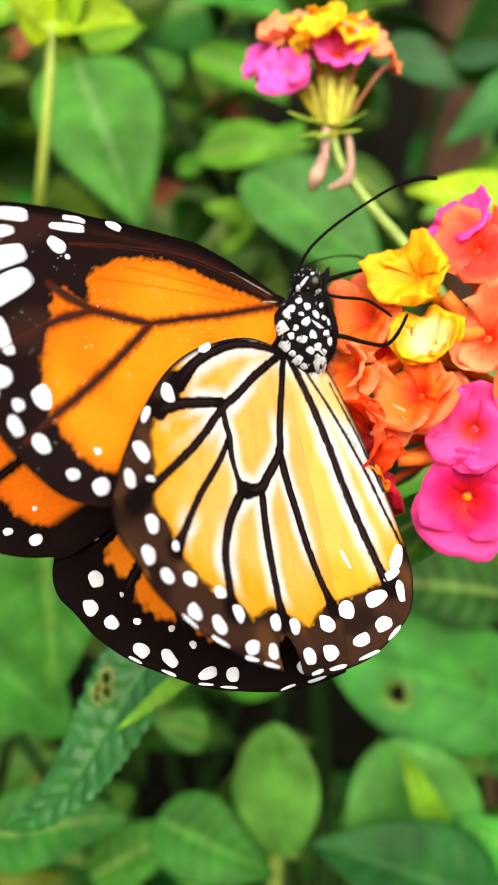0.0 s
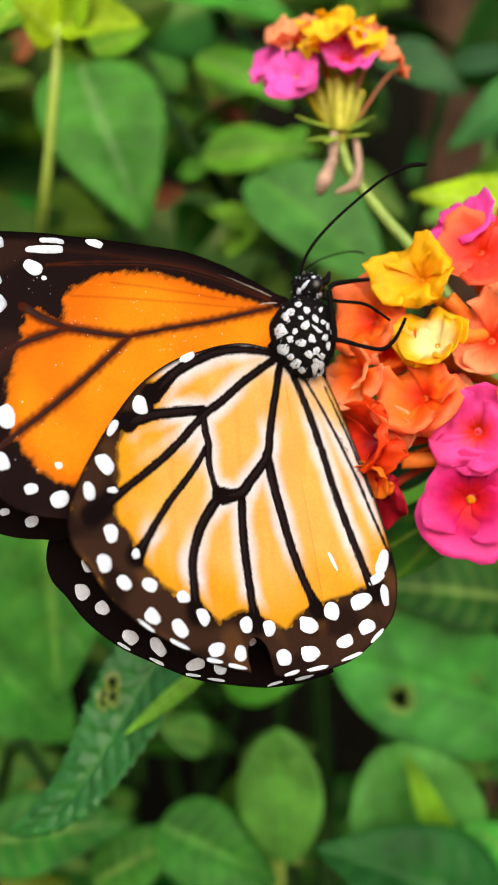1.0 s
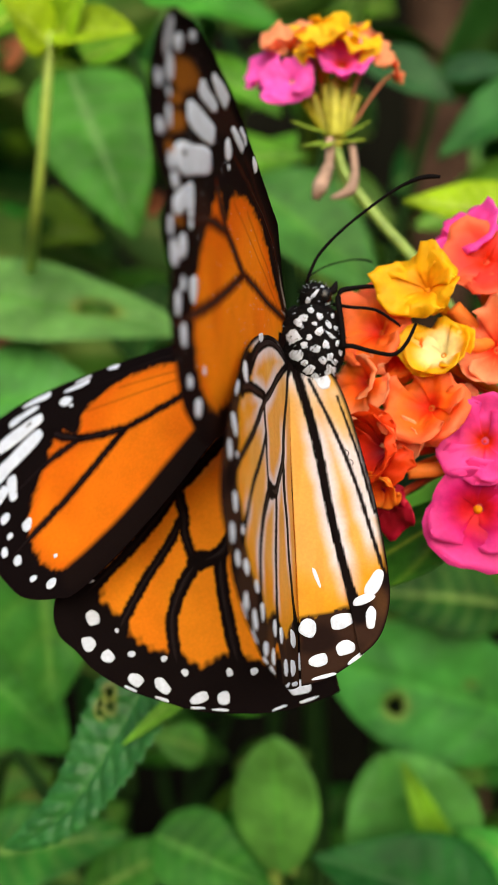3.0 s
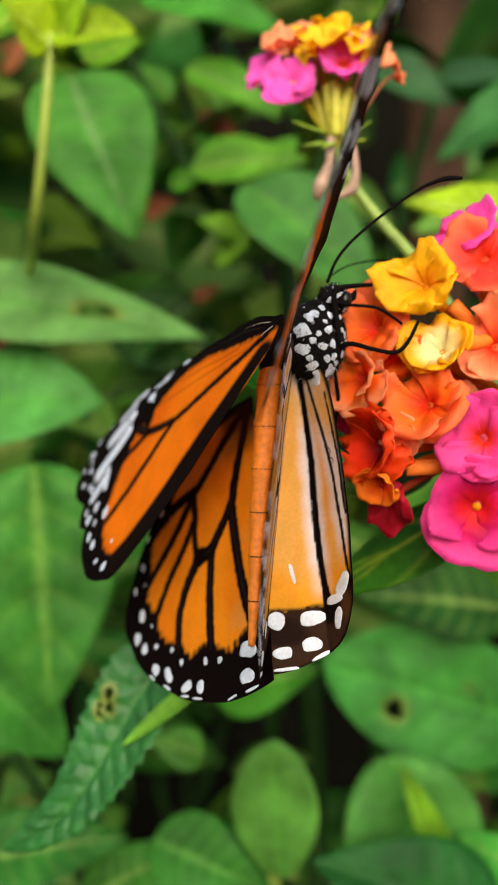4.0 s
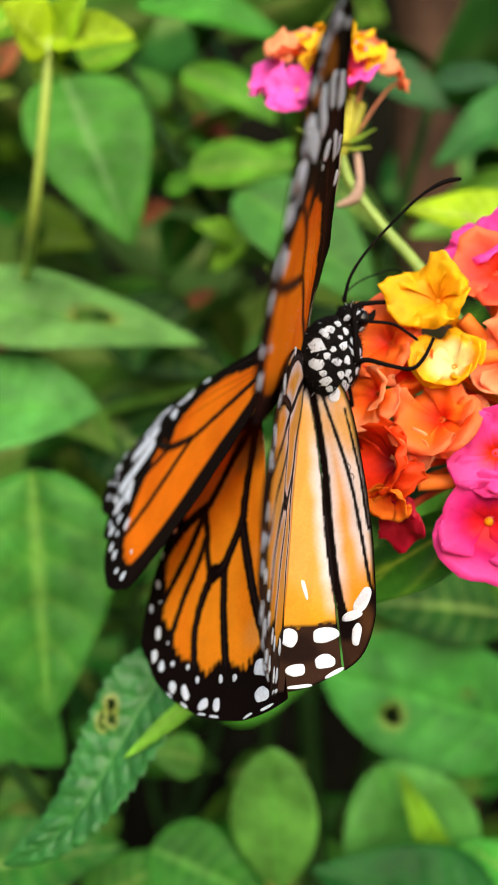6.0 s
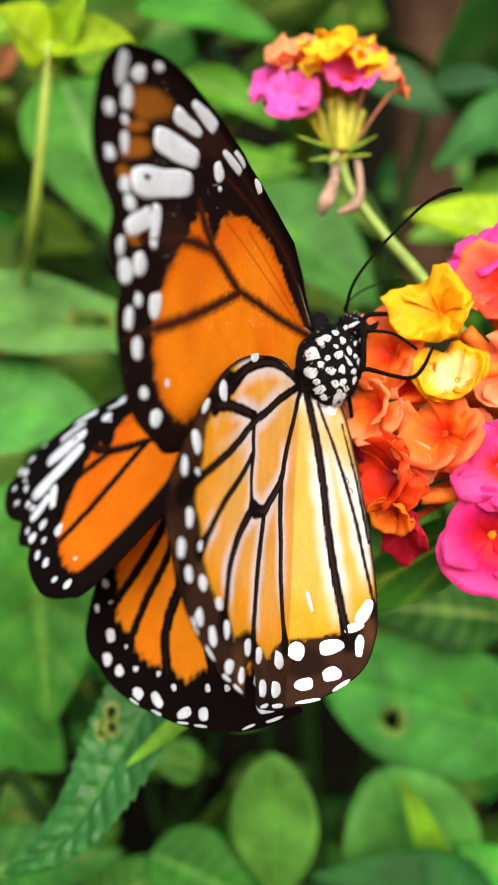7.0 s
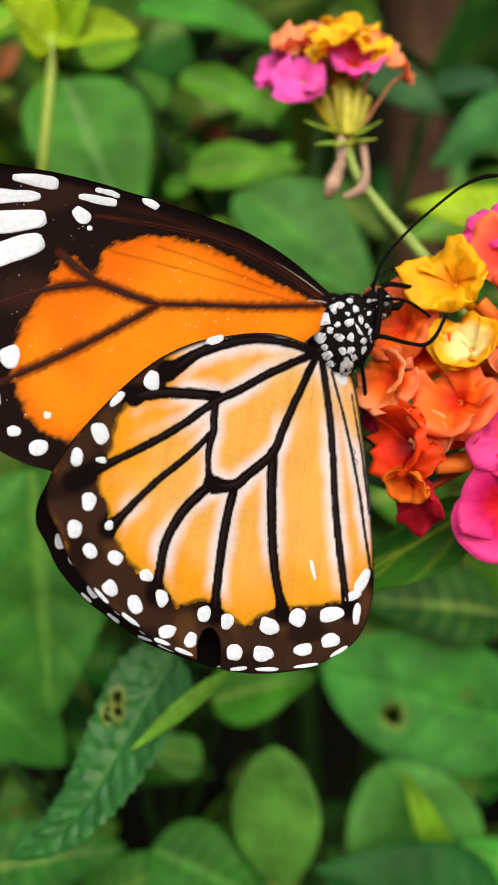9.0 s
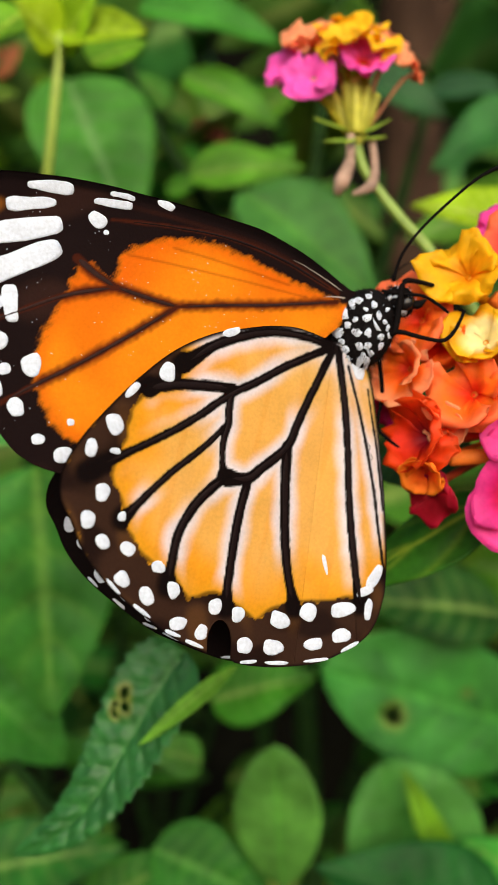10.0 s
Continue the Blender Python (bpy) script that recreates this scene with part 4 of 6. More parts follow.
floret(cluster, cl((0.02688, 0.11200, 1.02450)), (-0.5, -0.7, 0.6), 0.0042, MAGENTA, PINK, (0.92, 0.10, 0.52), 13, tube_to=HUB)
floret(cluster, cl((0.02476, 0.11350, 1.02331)), (-0.8, -0.5, 0.3), 0.0023, MAGENTA, PINK, PINK, 23, tube_to=HUB)
floret(cluster, cl((0.03470, 0.10900, 1.01748)), (0.2, -1.0, 0.4), 0.0054, ORANGE, CORAL, SALMON, 14, tube_to=HUB)
floret(cluster, cl((0.03504, 0.10600, 1.00541)), (0.2, -1.0, 0.0), 0.0059, GOLD, ORANGE, CORAL, 15, tube_to=HUB)
floret(cluster, cl((0.03556, 0.10700, 0.99441)), (0.2, -1.0, -0.3), 0.0059, RED, MAGENTA, PINK, 16, tube_to=HUB)
floret(cluster, cl((0.02567, 0.10750, 1.00444)), (-0.1, -0.9, 0.5), 0.0022, CORAL, SALMON, SALMON, 18, tube_to=HUB)
# narrow stalk tubes that show between the florets
for p, q in (((0.01938, 0.10850, 0.99664), (0.02696, 0.10850, 0.99796)), ((0.02477, 0.10900, 1.01583), (0.03028, 0.11100, 1.01140)), ((0.02541, 0.10750, 1.01137), (0.02941, 0.10900, 1.01186)), ((0.02867, 0.11050, 1.02041), (0.03022, 0.11200, 1.01320))):
    tube("flower_tube", [cl(p), (cl(p) + cl(q)) / 2 + Vector((0, -0.0006, -0.0004)), cl(q)], (0.0010, 0.0009, 0.0007), M_TUBE, cluster, sides=12)

# ---- leaves ----
def leaf_data(length, width, seed=0, teeth=0, tooth=0.05, droop=0.15, fold=0.25, wave=0.04, quilt=0.02, nu=40, nv=7, point=1.0,
              tone=(0.075, 0.20, 0.03), rib=(0.20, 0.33, 0.07), laterals=8, holes=(), bow=0.0, skew=0.72, full=0.8, crinkle=0.0, hole_rim=(0.13, 0.20, 0.03)):
    """A leaf along +x, its upper face to +z: pointed oval, raised midrib and side veins, drooping tip, optional toothed edge, puckered blade and eaten holes."""
    r = random.Random(seed)
    ph = r.uniform(0, 6)
    cols, top = [], []
    across = np.linspace(-1, 1, 2 * nv + 1)
    for i in range(nu + 1):
        s = i / nu
        prof = (max(0.0, math.sin(math.pi * min(1.0, s ** skew))) ** full) * (1 - 0.25 * s * point)
        half = 0.5 * width * max(prof, 0.012)
        saw = 1.0
        if teeth:
            saw = 1 + tooth * (((s * teeth + 0.5 * noise.noise(Vector((s * 9, seed, 1.0)))) % 1.0) - 0.5) * (1 + 0.8 * noise.noise(Vector((s * 17, seed, 4.0))))
        for t in across:
            x = length * s
            y = half * t * (saw if abs(t) > 0.8 else 1.0) + bow * length * math.sin(math.pi * s ** 1.7)
            lat = s * laterals - abs(t) * 1.1
            pucker = abs(math.sin(math.pi * lat)) ** 0.7
            z = fold * half * abs(t) - droop * length * s * s + wave * width * math.sin(5 * s + ph + 2.2 * t) * abs(t)
            z += quilt * width * pucker * (1 - abs(t) ** 3) * min(1, abs(t) * 4) * min(1, 6 * s * (1 - s) + 0.1)
            z += 0.02 * width * noise.noise(Vector((s * 6 + seed, t * 2, seed)))
            if crinkle:
                z += crinkle * width * (abs(noise.noise(Vector((s * 15 + seed, t * 3.2, seed)))) + 0.35 * noise.noise(Vector((s * 32, t * 6.5, seed + 3))))
            z -= 0.012 * width * math.exp(-(t / 0.09) ** 2)
            top.append((x, y, z))
            near_rib = math.exp(-(t / 0.06) ** 2) * (1 - 0.5 * s)
            near_lat = 0.55 * math.exp(-((lat % 1.0 if lat % 1.0 < 0.5 else 1 - lat % 1.0) / 0.09) ** 2) * (1 - abs(t) * 0.7)
            w = max(near_rib, near_lat)
            m = 1 + 0.18 * noise.noise(Vector((s * 3 + seed * 3.1, t * 1.5, 2.0)))
            cols.append([(a * (1 - w) + b * w) * m for a, b in zip(tone, rib)])
    w = len(across)
    dead = set()
    for i in range(nu):
        for j in range(w - 1):
            cx, cy = (i + 0.5) / nu, (across[j] + across[j + 1]) / 2
            for hs, ht, hr, ht_r in holes:
                if ((cx - hs) / hr) ** 2 + ((cy - ht) / ht_r) ** 2 < 1:
                    dead.add((i, j))
    n = len(top)
    thick = 0.00018
    verts = top + [(x, y, z - thick) for x, y, z in top]
    faces = []
    edge = {}
    for i in range(nu):
        for j in range(w - 1):
            if (i, j) in dead:
                continue
            q = (i * w + j, (i + 1) * w + j, (i + 1) * w + j + 1, i * w + j + 1)
            faces += [q, tuple(n + k for k in reversed(q))]
            for k in range(4):
                e = (q[k], q[(k + 1) % 4])
                if (e[1], e[0]) in edge:
                    del edge[(e[1], e[0])]
                else:
                    edge[e] = 1
    faces += [(b, a, a + n, b + n) for a, b in edge]
    for hs, ht, hr, ht_r in holes:
        for i in range(nu + 1):
            for j in range(w):
                d = math.hypot((i / nu - hs) / hr, (across[j] - ht) / ht_r)
                if d < 2.2:
                    k = i * w + j
                    m = min(1.0, max(0.0, (2.2 - d) / 0.9))
                    cols[k] = [a * (1 - m) + b * m for a, b in zip(cols[k], hole_rim)]
    under = [[c[0] * 1.15 + 0.02, c[1] * 1.1 + 0.02, c[2] * 1.2 + 0.012] for c in cols]
    return verts, faces, np.array(cols + under) * 0.85


def leaf_frame(base, tip, face):
    """Pose with x from base to tip and z as near to face as can be."""
    b, t = Vector(base), Vector(tip)
    x = (t - b).normalized()
    z = Vector(face)
    z = (z - x * z.dot(x)).normalized()
    y = z.cross(x)
    m = Matrix((x, y, z)).transposed().to_4x4()
    m.translation = b
    return m, (t - b).length


def leaf(parent, base, tip, width, face=(0, -1, 0.4), mat=None, name="leaf", **kw):
    m, length = leaf_frame(Vector(base) - parent.location, Vector(tip) - parent.location, face)
    v, f, c = leaf_data(length, width, **kw)
    ob = mesh_object(name, v, f, mat or M_LEAF, parent, pigment=c)
    ob.matrix_basis = m
    return ob


# ---- second flower head, on its own thin stalk ----
back_head = tagged(new("lantana_flower"), "smaller lantana flower in pink, salmon and yellow on a thin stalk", "flower")
BACK_AT = Vector((0.01285, 0.13300, 1.04598))
back_head.location = BACK_AT


def bh(p):
    return Vector(p) - BACK_AT


BH_HUB = bh((0.01301, 0.13300, 1.04218))
OLIVE, BLUSH = (0.50, 0.46, 0.02), (0.60, 0.25, 0.14)
HOT, SUNNY = (0.98, 0.14, 0.62), (0.98, 0.64, 0.015)
for i, (p, facing, size, th, lo, ed, stalk) in enumerate([
        ((0.01074, 0.12900, 1.05518), (-0.25, -0.75, 0.75), 0.0040, YELLOW, SUNNY, SUNNY, OLIVE),
        ((0.01513, 0.12900, 1.05549), (0.25, -0.7, 0.8), 0.0037, YELLOW, SUNNY, SUNNY, OLIVE),
        ((0.01333, 0.13300, 1.05786), (0.0, -0.3, 1.0), 0.0037, YELLOW, SUNNY, SUNNY, OLIVE),
        ((0.00655, 0.13300, 1.05673), (-0.45, -0.6, 0.75), 0.0040, ORANGE, SALMON, SALMON, BLUSH),
        ((0.00350, 0.13400, 1.05423), (-0.9, -0.5, 0.35), 0.0038, HOT, HOT, HOT, BLUSH),
        ((0.00656, 0.13000, 1.05071), (-0.35, -0.9, 0.25), 0.0041, HOT, HOT, HOT, OLIVE),
        ((0.01356, 0.12900, 1.05236), (0.1, -0.85, 0.45), 0.0034, RED, HOT, HOT, OLIVE),
        ((0.01789, 0.13200, 1.05502), (0.55, -0.7, 0.5), 0.0027, ORANGE, SALMON, SALMON, BLUSH),
        ((0.02158, 0.13300, 1.05285), (0.95, -0.4, 0.2), 0.0018, CORAL, SALMON, CORAL, BLUSH),
        ((0.00991, 0.13700, 1.05760), (-0.2, 0.6, 0.7), 0.0033, HOT, HOT, HOT, BLUSH),
        ((0.01698, 0.13700, 1.05827), (0.4, 0.6, 0.6), 0.0030, ORANGE, CORAL, SALMON, OLIVE)]):
    floret(back_head, bh(p), facing, size, th, lo, ed, 30 + i, tube_to=BH_HUB, tube_rgb=stalk)
# unopened buds between the tubes
for i, (p, q) in enumerate([((0.01146, 0.13100, 1.05046), (0.01259, 0.13200, 1.04363)), ((0.01441, 0.13100, 1.05007), (0.01339, 0.13200, 1.04363)), ((0.01256, 0.13000, 1.05087), (0.01281, 0.13100, 1.04330)), ((0.00962, 0.13300, 1.05002), (0.01236, 0.13300, 1.04356)), ((0.01608, 0.13300, 1.04962), (0.01366, 0.13300, 1.04356))]):
    tube("bud", [bh(p), (bh(p) + bh(q)) / 2, bh(q)], (0.0007, 0.0010, 0.0008), M_BUD, back_head)
# green cup, bracts, withered tubes and the stalk
tube("cup", [bh((0.01309, 0.13300, 1.05002)), bh((0.01301, 0.13300, 1.04679)), bh((0.01301, 0.13300, 1.04218))], (0.0012, 0.0016, 0.0010), M_BUD, back_head, sides=12)
for i, (p, q) in enumerate([((0.01195, 0.13200, 1.04403), (0.00506, 0.13000, 1.04494)), ((0.01195, 0.13200, 1.04283), (0.00698, 0.12900, 1.04068)), ((0.01371, 0.13200, 1.04363), (0.01902, 0.13100, 1.04553)), ((0.01371, 0.13200, 1.04283), (0.01793, 0.13000, 1.04218)),
                            ((0.01256, 0.13000, 1.04218), (0.00988, 0.12600, 1.03935)), ((0.01353, 0.13500, 1.04421), (0.01863, 0.14000, 1.04968)), ((0.01271, 0.13500, 1.04462), (0.00836, 0.13900, 1.04932))]):
    bx = leaf_data(0.8 * (Vector(q) - Vector(p)).length, 0.0010, seed=i, nu=10, nv=2, laterals=1, tone=(0.32, 0.46, 0.04), droop=-0.1)
    bract = mesh_object("bract", bx[0], bx[1], M_LEAF, back_head, pigment=bx[2])
    bm_m, _ = leaf_frame(bh(p), bh(q), (0, -0.7, 0.7))
    bract.matrix_basis = bm_m
tube("withered_tube", [bh((0.01202, 0.13100, 1.04290)), bh((0.01177, 0.13000, 1.03902)), bh((0.01058, 0.13000, 1.03586)), bh((0.00995, 0.13100, 1.03438))], (0.0006, 0.0008, 0.0012, 0.0004), M_WITHER, back_head)
tube("withered_tube", [bh((0.01516, 0.13200, 1.04283)), bh((0.01564, 0.13200, 1.03882)), bh((0.01500, 0.13200, 1.03601)), bh((0.01235, 0.13200, 1.03481))], (0.0005, 0.0006, 0.0009, 0.0003), M_WITHER, back_head)
tube("stalk", [bh((0.01301, 0.13300, 1.04275)), bh((0.01447, 0.13300, 1.03830)), bh((0.01917, 0.13200, 1.03160)), bh((0.02420, 0.13100, 1.02539)), bh((0.03231, 0.13000, 1.01295)), bh((0.04270, 0.12800, 0.99098))], (0.0008, 0.0008, 0.0009, 0.001), M_STEM, back_head)


# third tone is leaf green with the shade of the thicket put in
PALE, MIDDLE, SHADED_GREEN, LIME = (0.050, 0.265, 0.024), (0.026, 0.17, 0.008), (0.006, 0.05, 0.004), (0.25, 0.42, 0.004)
PALE_RIB = (0.075, 0.29, 0.035)

def shoot(base, stem, label, mat=M_STEM, radii=(0.0045, 0.0035, 0.0022, 0.0014, 0.0011)):
    """A stem from the ground that carries the leaves given to it."""
    sh = tagged(new("lantana_shoot"), label, "plant", group="lantana shoots")
    sh.location = base
    tube("stem", [Vector(p) - Vector(base) for p in stem], radii, mat, sh)
    return sh


right_shoot = shoot((0.14, 0.25, 0.0), [(0.14, 0.25, 0.0), (0.135, 0.245, 0.5), (0.10, 0.24, 0.85), (0.07569, 0.22900, 0.92125)], "lantana shoot with one large pale leaf with a chewed hole")
leaf(right_shoot, (0.08021, 0.22800, 0.92783), (0.01815, 0.21800, 0.94781), 0.0345, (0.0, -1.0, 0.3), skew=1.25, full=0.6, point=0.3, seed=1, tone=(0.045, 0.19, 0.026), rib=PALE_RIB, droop=0.05, fold=0.1, holes=[(0.70, 0.36, 0.026, 0.13), (0.725, 0.42, 0.018, 0.11), (0.45, -0.25, 0.010, 0.05)], nv=14, nu=60, laterals=6)
leaf(right_shoot, (0.04943, 0.24000, 0.92330), (0.05983, 0.23500, 0.91204), 0.0200, (0, -1, 0.7), seed=24, tone=(0.08, 0.2, 0.02))
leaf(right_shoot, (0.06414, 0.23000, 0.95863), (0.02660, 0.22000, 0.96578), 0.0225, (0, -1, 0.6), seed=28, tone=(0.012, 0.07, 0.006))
left_shoot = shoot((-0.10, 0.22, 0.0), [(-0.10, 0.22, 0.0), (-0.095, 0.22, 0.5), (-0.075, 0.215, 0.9), (-0.07094, 0.21000, 0.98520), (-0.07090, 0.20800, 1.03968)], "lantana shoot with wide pale green leaves, one chewed")
leaf(left_shoot, (-0.06863, 0.20500, 1.03338), (-0.00960, 0.19500, 1.02583), 0.0262, (0.0, -1.0, 0.8), seed=2, tone=(0.105, 0.285, 0.065), rib=PALE_RIB, droop=0.1, fold=0.1, holes=[(0.62, 0.16, 0.045, 0.13), (0.56, 0.06, 0.035, 0.16)], nv=14, nu=60)
leaf(left_shoot, (-0.06088, 0.20000, 1.00778), (-0.03211, 0.19500, 1.01114), 0.0300, (0, -1, 0.6), seed=13, tone=(0.075, 0.26, 0.05), rib=PALE_RIB)
leaf(left_shoot, (-0.04352, 0.18800, 0.99589), (-0.03881, 0.18200, 0.94626), 0.0350, (0.15, -1, 0.3), seed=14, tone=(0.040, 0.200, 0.022), rib=(0.14, 0.34, 0.04), droop=0.02, laterals=6)
leaf(left_shoot, (-0.06453, 0.20000, 0.95552), (-0.03803, 0.19500, 0.93412), 0.0275, (0, -1, 0.6), seed=15, tone=(0.036, 0.20, 0.020), rib=PALE_RIB)
top_shoot = shoot((-0.13, 0.25, 0.0), [(-0.13, 0.25, 0.0), (-0.125, 0.25, 0.6), (-0.08066, 0.25000, 0.95200), (-0.05427, 0.22000, 1.02994), (-0.04099, 0.17800, 1.04153), (-0.03665, 0.16800, 1.05961), (-0.03563, 0.16800, 1.07390)], "young shoot with bright yellow-green leaves on a pale stem", M_STEM_PALE, (0.0035, 0.0028, 0.0016, 0.0010, 0.0009, 0.0009))
leaf(top_shoot, (-0.03532, 0.16800, 1.07390), (-0.02028, 0.16200, 1.07323), 0.0120, (-0.2, -1.0, 0.5), seed=3, tone=(0.24, 0.42, 0.006), rib=(0.34, 0.48, 0.05), droop=0.1)
leaf(top_shoot, (-0.03583, 0.16800, 1.07186), (-0.04210, 0.16000, 1.07719), 0.0150, (0.1, -1.0, 0.5), seed=4, tone=(0.27, 0.44, 0.006), rib=(0.34, 0.48, 0.05), droop=0.1)
leaf(top_shoot, (-0.03522, 0.17000, 1.07117), (-0.02981, 0.16300, 1.08062), 0.0125, (-0.2, -1.0, 0.5), seed=41, tone=(0.22, 0.40, 0.006), rib=(0.34, 0.48, 0.05), droop=0.1)
leaf(top_shoot, (-0.03646, 0.17000, 1.07065), (-0.03843, 0.16600, 1.07807), 0.0085, (0.1, -1.0, 0.5), seed=42, tone=(0.30, 0.46, 0.008), rib=(0.34, 0.48, 0.05), droop=0.1)
leaf(top_shoot, (-0.03183, 0.18000, 1.07371), (-0.02147, 0.18500, 1.08138), 0.0120, (-0.2, -1.0, 0.5), seed=43, tone=(0.13, 0.33, 0.008), rib=(0.34, 0.48, 0.05), droop=0.1)
leaf(top_shoot, (-0.04370, 0.17500, 1.08124), (-0.04968, 0.17000, 1.07375), 0.0100, (0.1, -1.0, 0.5), seed=44, tone=(0.10, 0.30, 0.008), rib=(0.34, 0.48, 0.05), droop=0.1)
middle_shoot = shoot((0.02, 0.25, 0.0), [(0.02, 0.25, 0.0), (0.03, 0.25, 0.5), (0.01248, 0.26000, 1.02275), (-0.00319, 0.25000, 1.05377), (-0.01764, 0.24000, 1.07349), (-0.02785, 0.24000, 1.09245), (-0.03514, 0.24000, 1.10995)], "lantana shoot with green leaves on a dark stem", M_STEM_DARK_SHADED)
leaf(middle_shoot, (-0.04388, 0.22500, 1.08941), (-0.02626, 0.21500, 1.04755), 0.0325, (0.1, -1.0, 0.5), seed=5, tone=(0.058, 0.225, 0.022), rib=(0.14, 0.3, 0.08), droop=0.05)
leaf(middle_shoot, (-0.01442, 0.23500, 1.06911), (0.01422, 0.22500, 1.07136), 0.0170, (0, -1, 0.6), seed=6, tone=(0.075, 0.27, 0.014))
leaf(middle_shoot, (-0.02785, 0.24000, 1.11432), (0.00842, 0.23500, 1.10909), 0.0213, (0, -1, 0.7), seed=7, tone=PALE, rib=PALE_RIB)
leaf(middle_shoot, (-0.01619, 0.24000, 1.09683), (0.00842, 0.23500, 1.08553), 0.0170, (0, -1, 0.7), seed=8, tone=(0.085, 0.26, 0.014))
leaf(middle_shoot, (-0.00150, 0.22500, 1.06207), (0.03253, 0.21500, 1.03710), 0.0300, (0.1, -1, 0.6), seed=9, tone=(0.045, 0.19, 0.032), rib=PALE_RIB)
# rear leaves, coloured near black to stand for deep shade
leaf(middle_shoot, (0.02902, 0.24000, 1.03266), (0.00825, 0.23000, 1.01174), 0.0275, (0, -1, 0.6), seed=25, tone=SHADED_GREEN)
leaf(middle_shoot, (-0.03807, 0.26000, 1.03539), (-0.00319, 0.25000, 1.02187), 0.0300, (0, -1, 0.6), seed=26, tone=SHADED_GREEN)
leaf(middle_shoot, (-0.04123, 0.26000, 1.01327), (-0.01686, 0.25000, 0.98238), 0.0300, (0, -1, 0.6), seed=27, tone=SHADED_GREEN)
leaf(middle_shoot, (-0.00157, 0.23500, 1.05197), (-0.01272, 0.23000, 1.05576), 0.0095, (-0.2, -1, 0.6), seed=60, tone=(0.11, 0.29, 0.010), droop=0.1)
leaf(middle_shoot, (0.00204, 0.24000, 1.06620), (0.01128, 0.23500, 1.07768), 0.0120, (0.2, -1, 0.6), seed=61, tone=(0.085, 0.27, 0.012), droop=0.1)
leaf(middle_shoot, (-0.02056, 0.24000, 1.06620), (-0.00871, 0.23500, 1.06911), 0.0085, (-0.2, -1, 0.6), seed=62, tone=(0.07, 0.24, 0.012), droop=0.1)
leaf(middle_shoot, (0.00432, 0.24500, 1.08843), (0.01444, 0.24000, 1.09683), 0.0120, (0.2, -1, 0.6), seed=63, tone=(0.06, 0.22, 0.012), droop=0.1)
leaf(middle_shoot, (-0.00871, 0.23500, 1.04484), (0.00196, 0.23000, 1.05436), 0.0085, (-0.2, -1, 0.6), seed=64, tone=(0.12, 0.30, 0.010), droop=0.1)
leaf(middle_shoot, (-0.02099, 0.24500, 1.08991), (-0.02785, 0.24000, 1.09829), 0.0110, (0.2, -1, 0.6), seed=65, tone=(0.05, 0.20, 0.02), droop=0.1)
leaf(middle_shoot, (0.01200, 0.25000, 1.05529), (0.02367, 0.24500, 1.06461), 0.0130, (-0.2, -1, 0.6), seed=66, tone=(0.04, 0.17, 0.028), droop=0.1)
# dry brown leaves caught in the twigs
leaf(middle_shoot, (-0.01449, 0.26200, 1.09217), (-0.00253, 0.26000, 1.08673), 0.0070, (-0.3, -1, 0.5), seed=80, tone=(0.24, 0.070, 0.028), rib=(0.30, 0.11, 0.05), droop=0.25, fold=0.4)
leaf(middle_shoot, (-0.02961, 0.26200, 1.06352), (-0.02210, 0.25800, 1.06803), 0.0080, (0.3, -1, 0.5), seed=81, tone=(0.24, 0.070, 0.028), rib=(0.30, 0.11, 0.05), droop=0.25, fold=0.4)
leaf(middle_shoot, (-0.06166, 0.22500, 1.02447), (-0.05342, 0.22200, 1.02145), 0.0060, (-0.3, -1, 0.5), seed=82, tone=(0.24, 0.070, 0.028), rib=(0.30, 0.11, 0.05), droop=0.25, fold=0.4)
leaf(middle_shoot, (-0.07020, 0.26200, 1.10411), (-0.06335, 0.26000, 1.11438), 0.0080, (0.3, -1, 0.5), seed=83, tone=(0.24, 0.070, 0.028), rib=(0.30, 0.11, 0.05), droop=0.25, fold=0.4)
leaf(middle_shoot, (-0.01608, 0.26200, 1.03884), (-0.00885, 0.26000, 1.04487), 0.0060, (-0.3, -1, 0.5), seed=84, tone=(0.24, 0.070, 0.028), rib=(0.30, 0.11, 0.05), droop=0.25, fold=0.4)
leaf(middle_shoot, (-0.02722, 0.26200, 1.03566), (-0.03175, 0.26000, 1.02907), 0.0060, (0.3, -1, 0.5), seed=85, tone=(0.24, 0.070, 0.028), rib=(0.30, 0.11, 0.05), droop=0.25, fold=0.4)
corner_shoot = shoot((0.12, 0.2, 0.0), [(0.12, 0.2, 0.0), (0.11, 0.2, 0.6), (0.06793, 0.20000, 0.98590), (0.05676, 0.18000, 1.04200), (0.07205, 0.22000, 1.08341)], "lantana shoot with a small lime leaf and darker ones")
leaf(corner_shoot, (0.05154, 0.17000, 1.03966), (0.02947, 0.16500, 1.04501), 0.0144, (0, -1, 0.6), seed=10, tone=LIME, rib=(0.4, 0.5, 0.1))
leaf(corner_shoot, (0.07568, 0.24000, 1.08954), (0.04708, 0.23200, 1.07386), 0.0187, (0, -1, 0.7), seed=11, tone=(0.04, 0.16, 0.03), rib=(0.05, 0.18, 0.04))
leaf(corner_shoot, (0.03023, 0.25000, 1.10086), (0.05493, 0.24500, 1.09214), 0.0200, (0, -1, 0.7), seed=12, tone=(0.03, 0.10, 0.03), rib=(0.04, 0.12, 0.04))
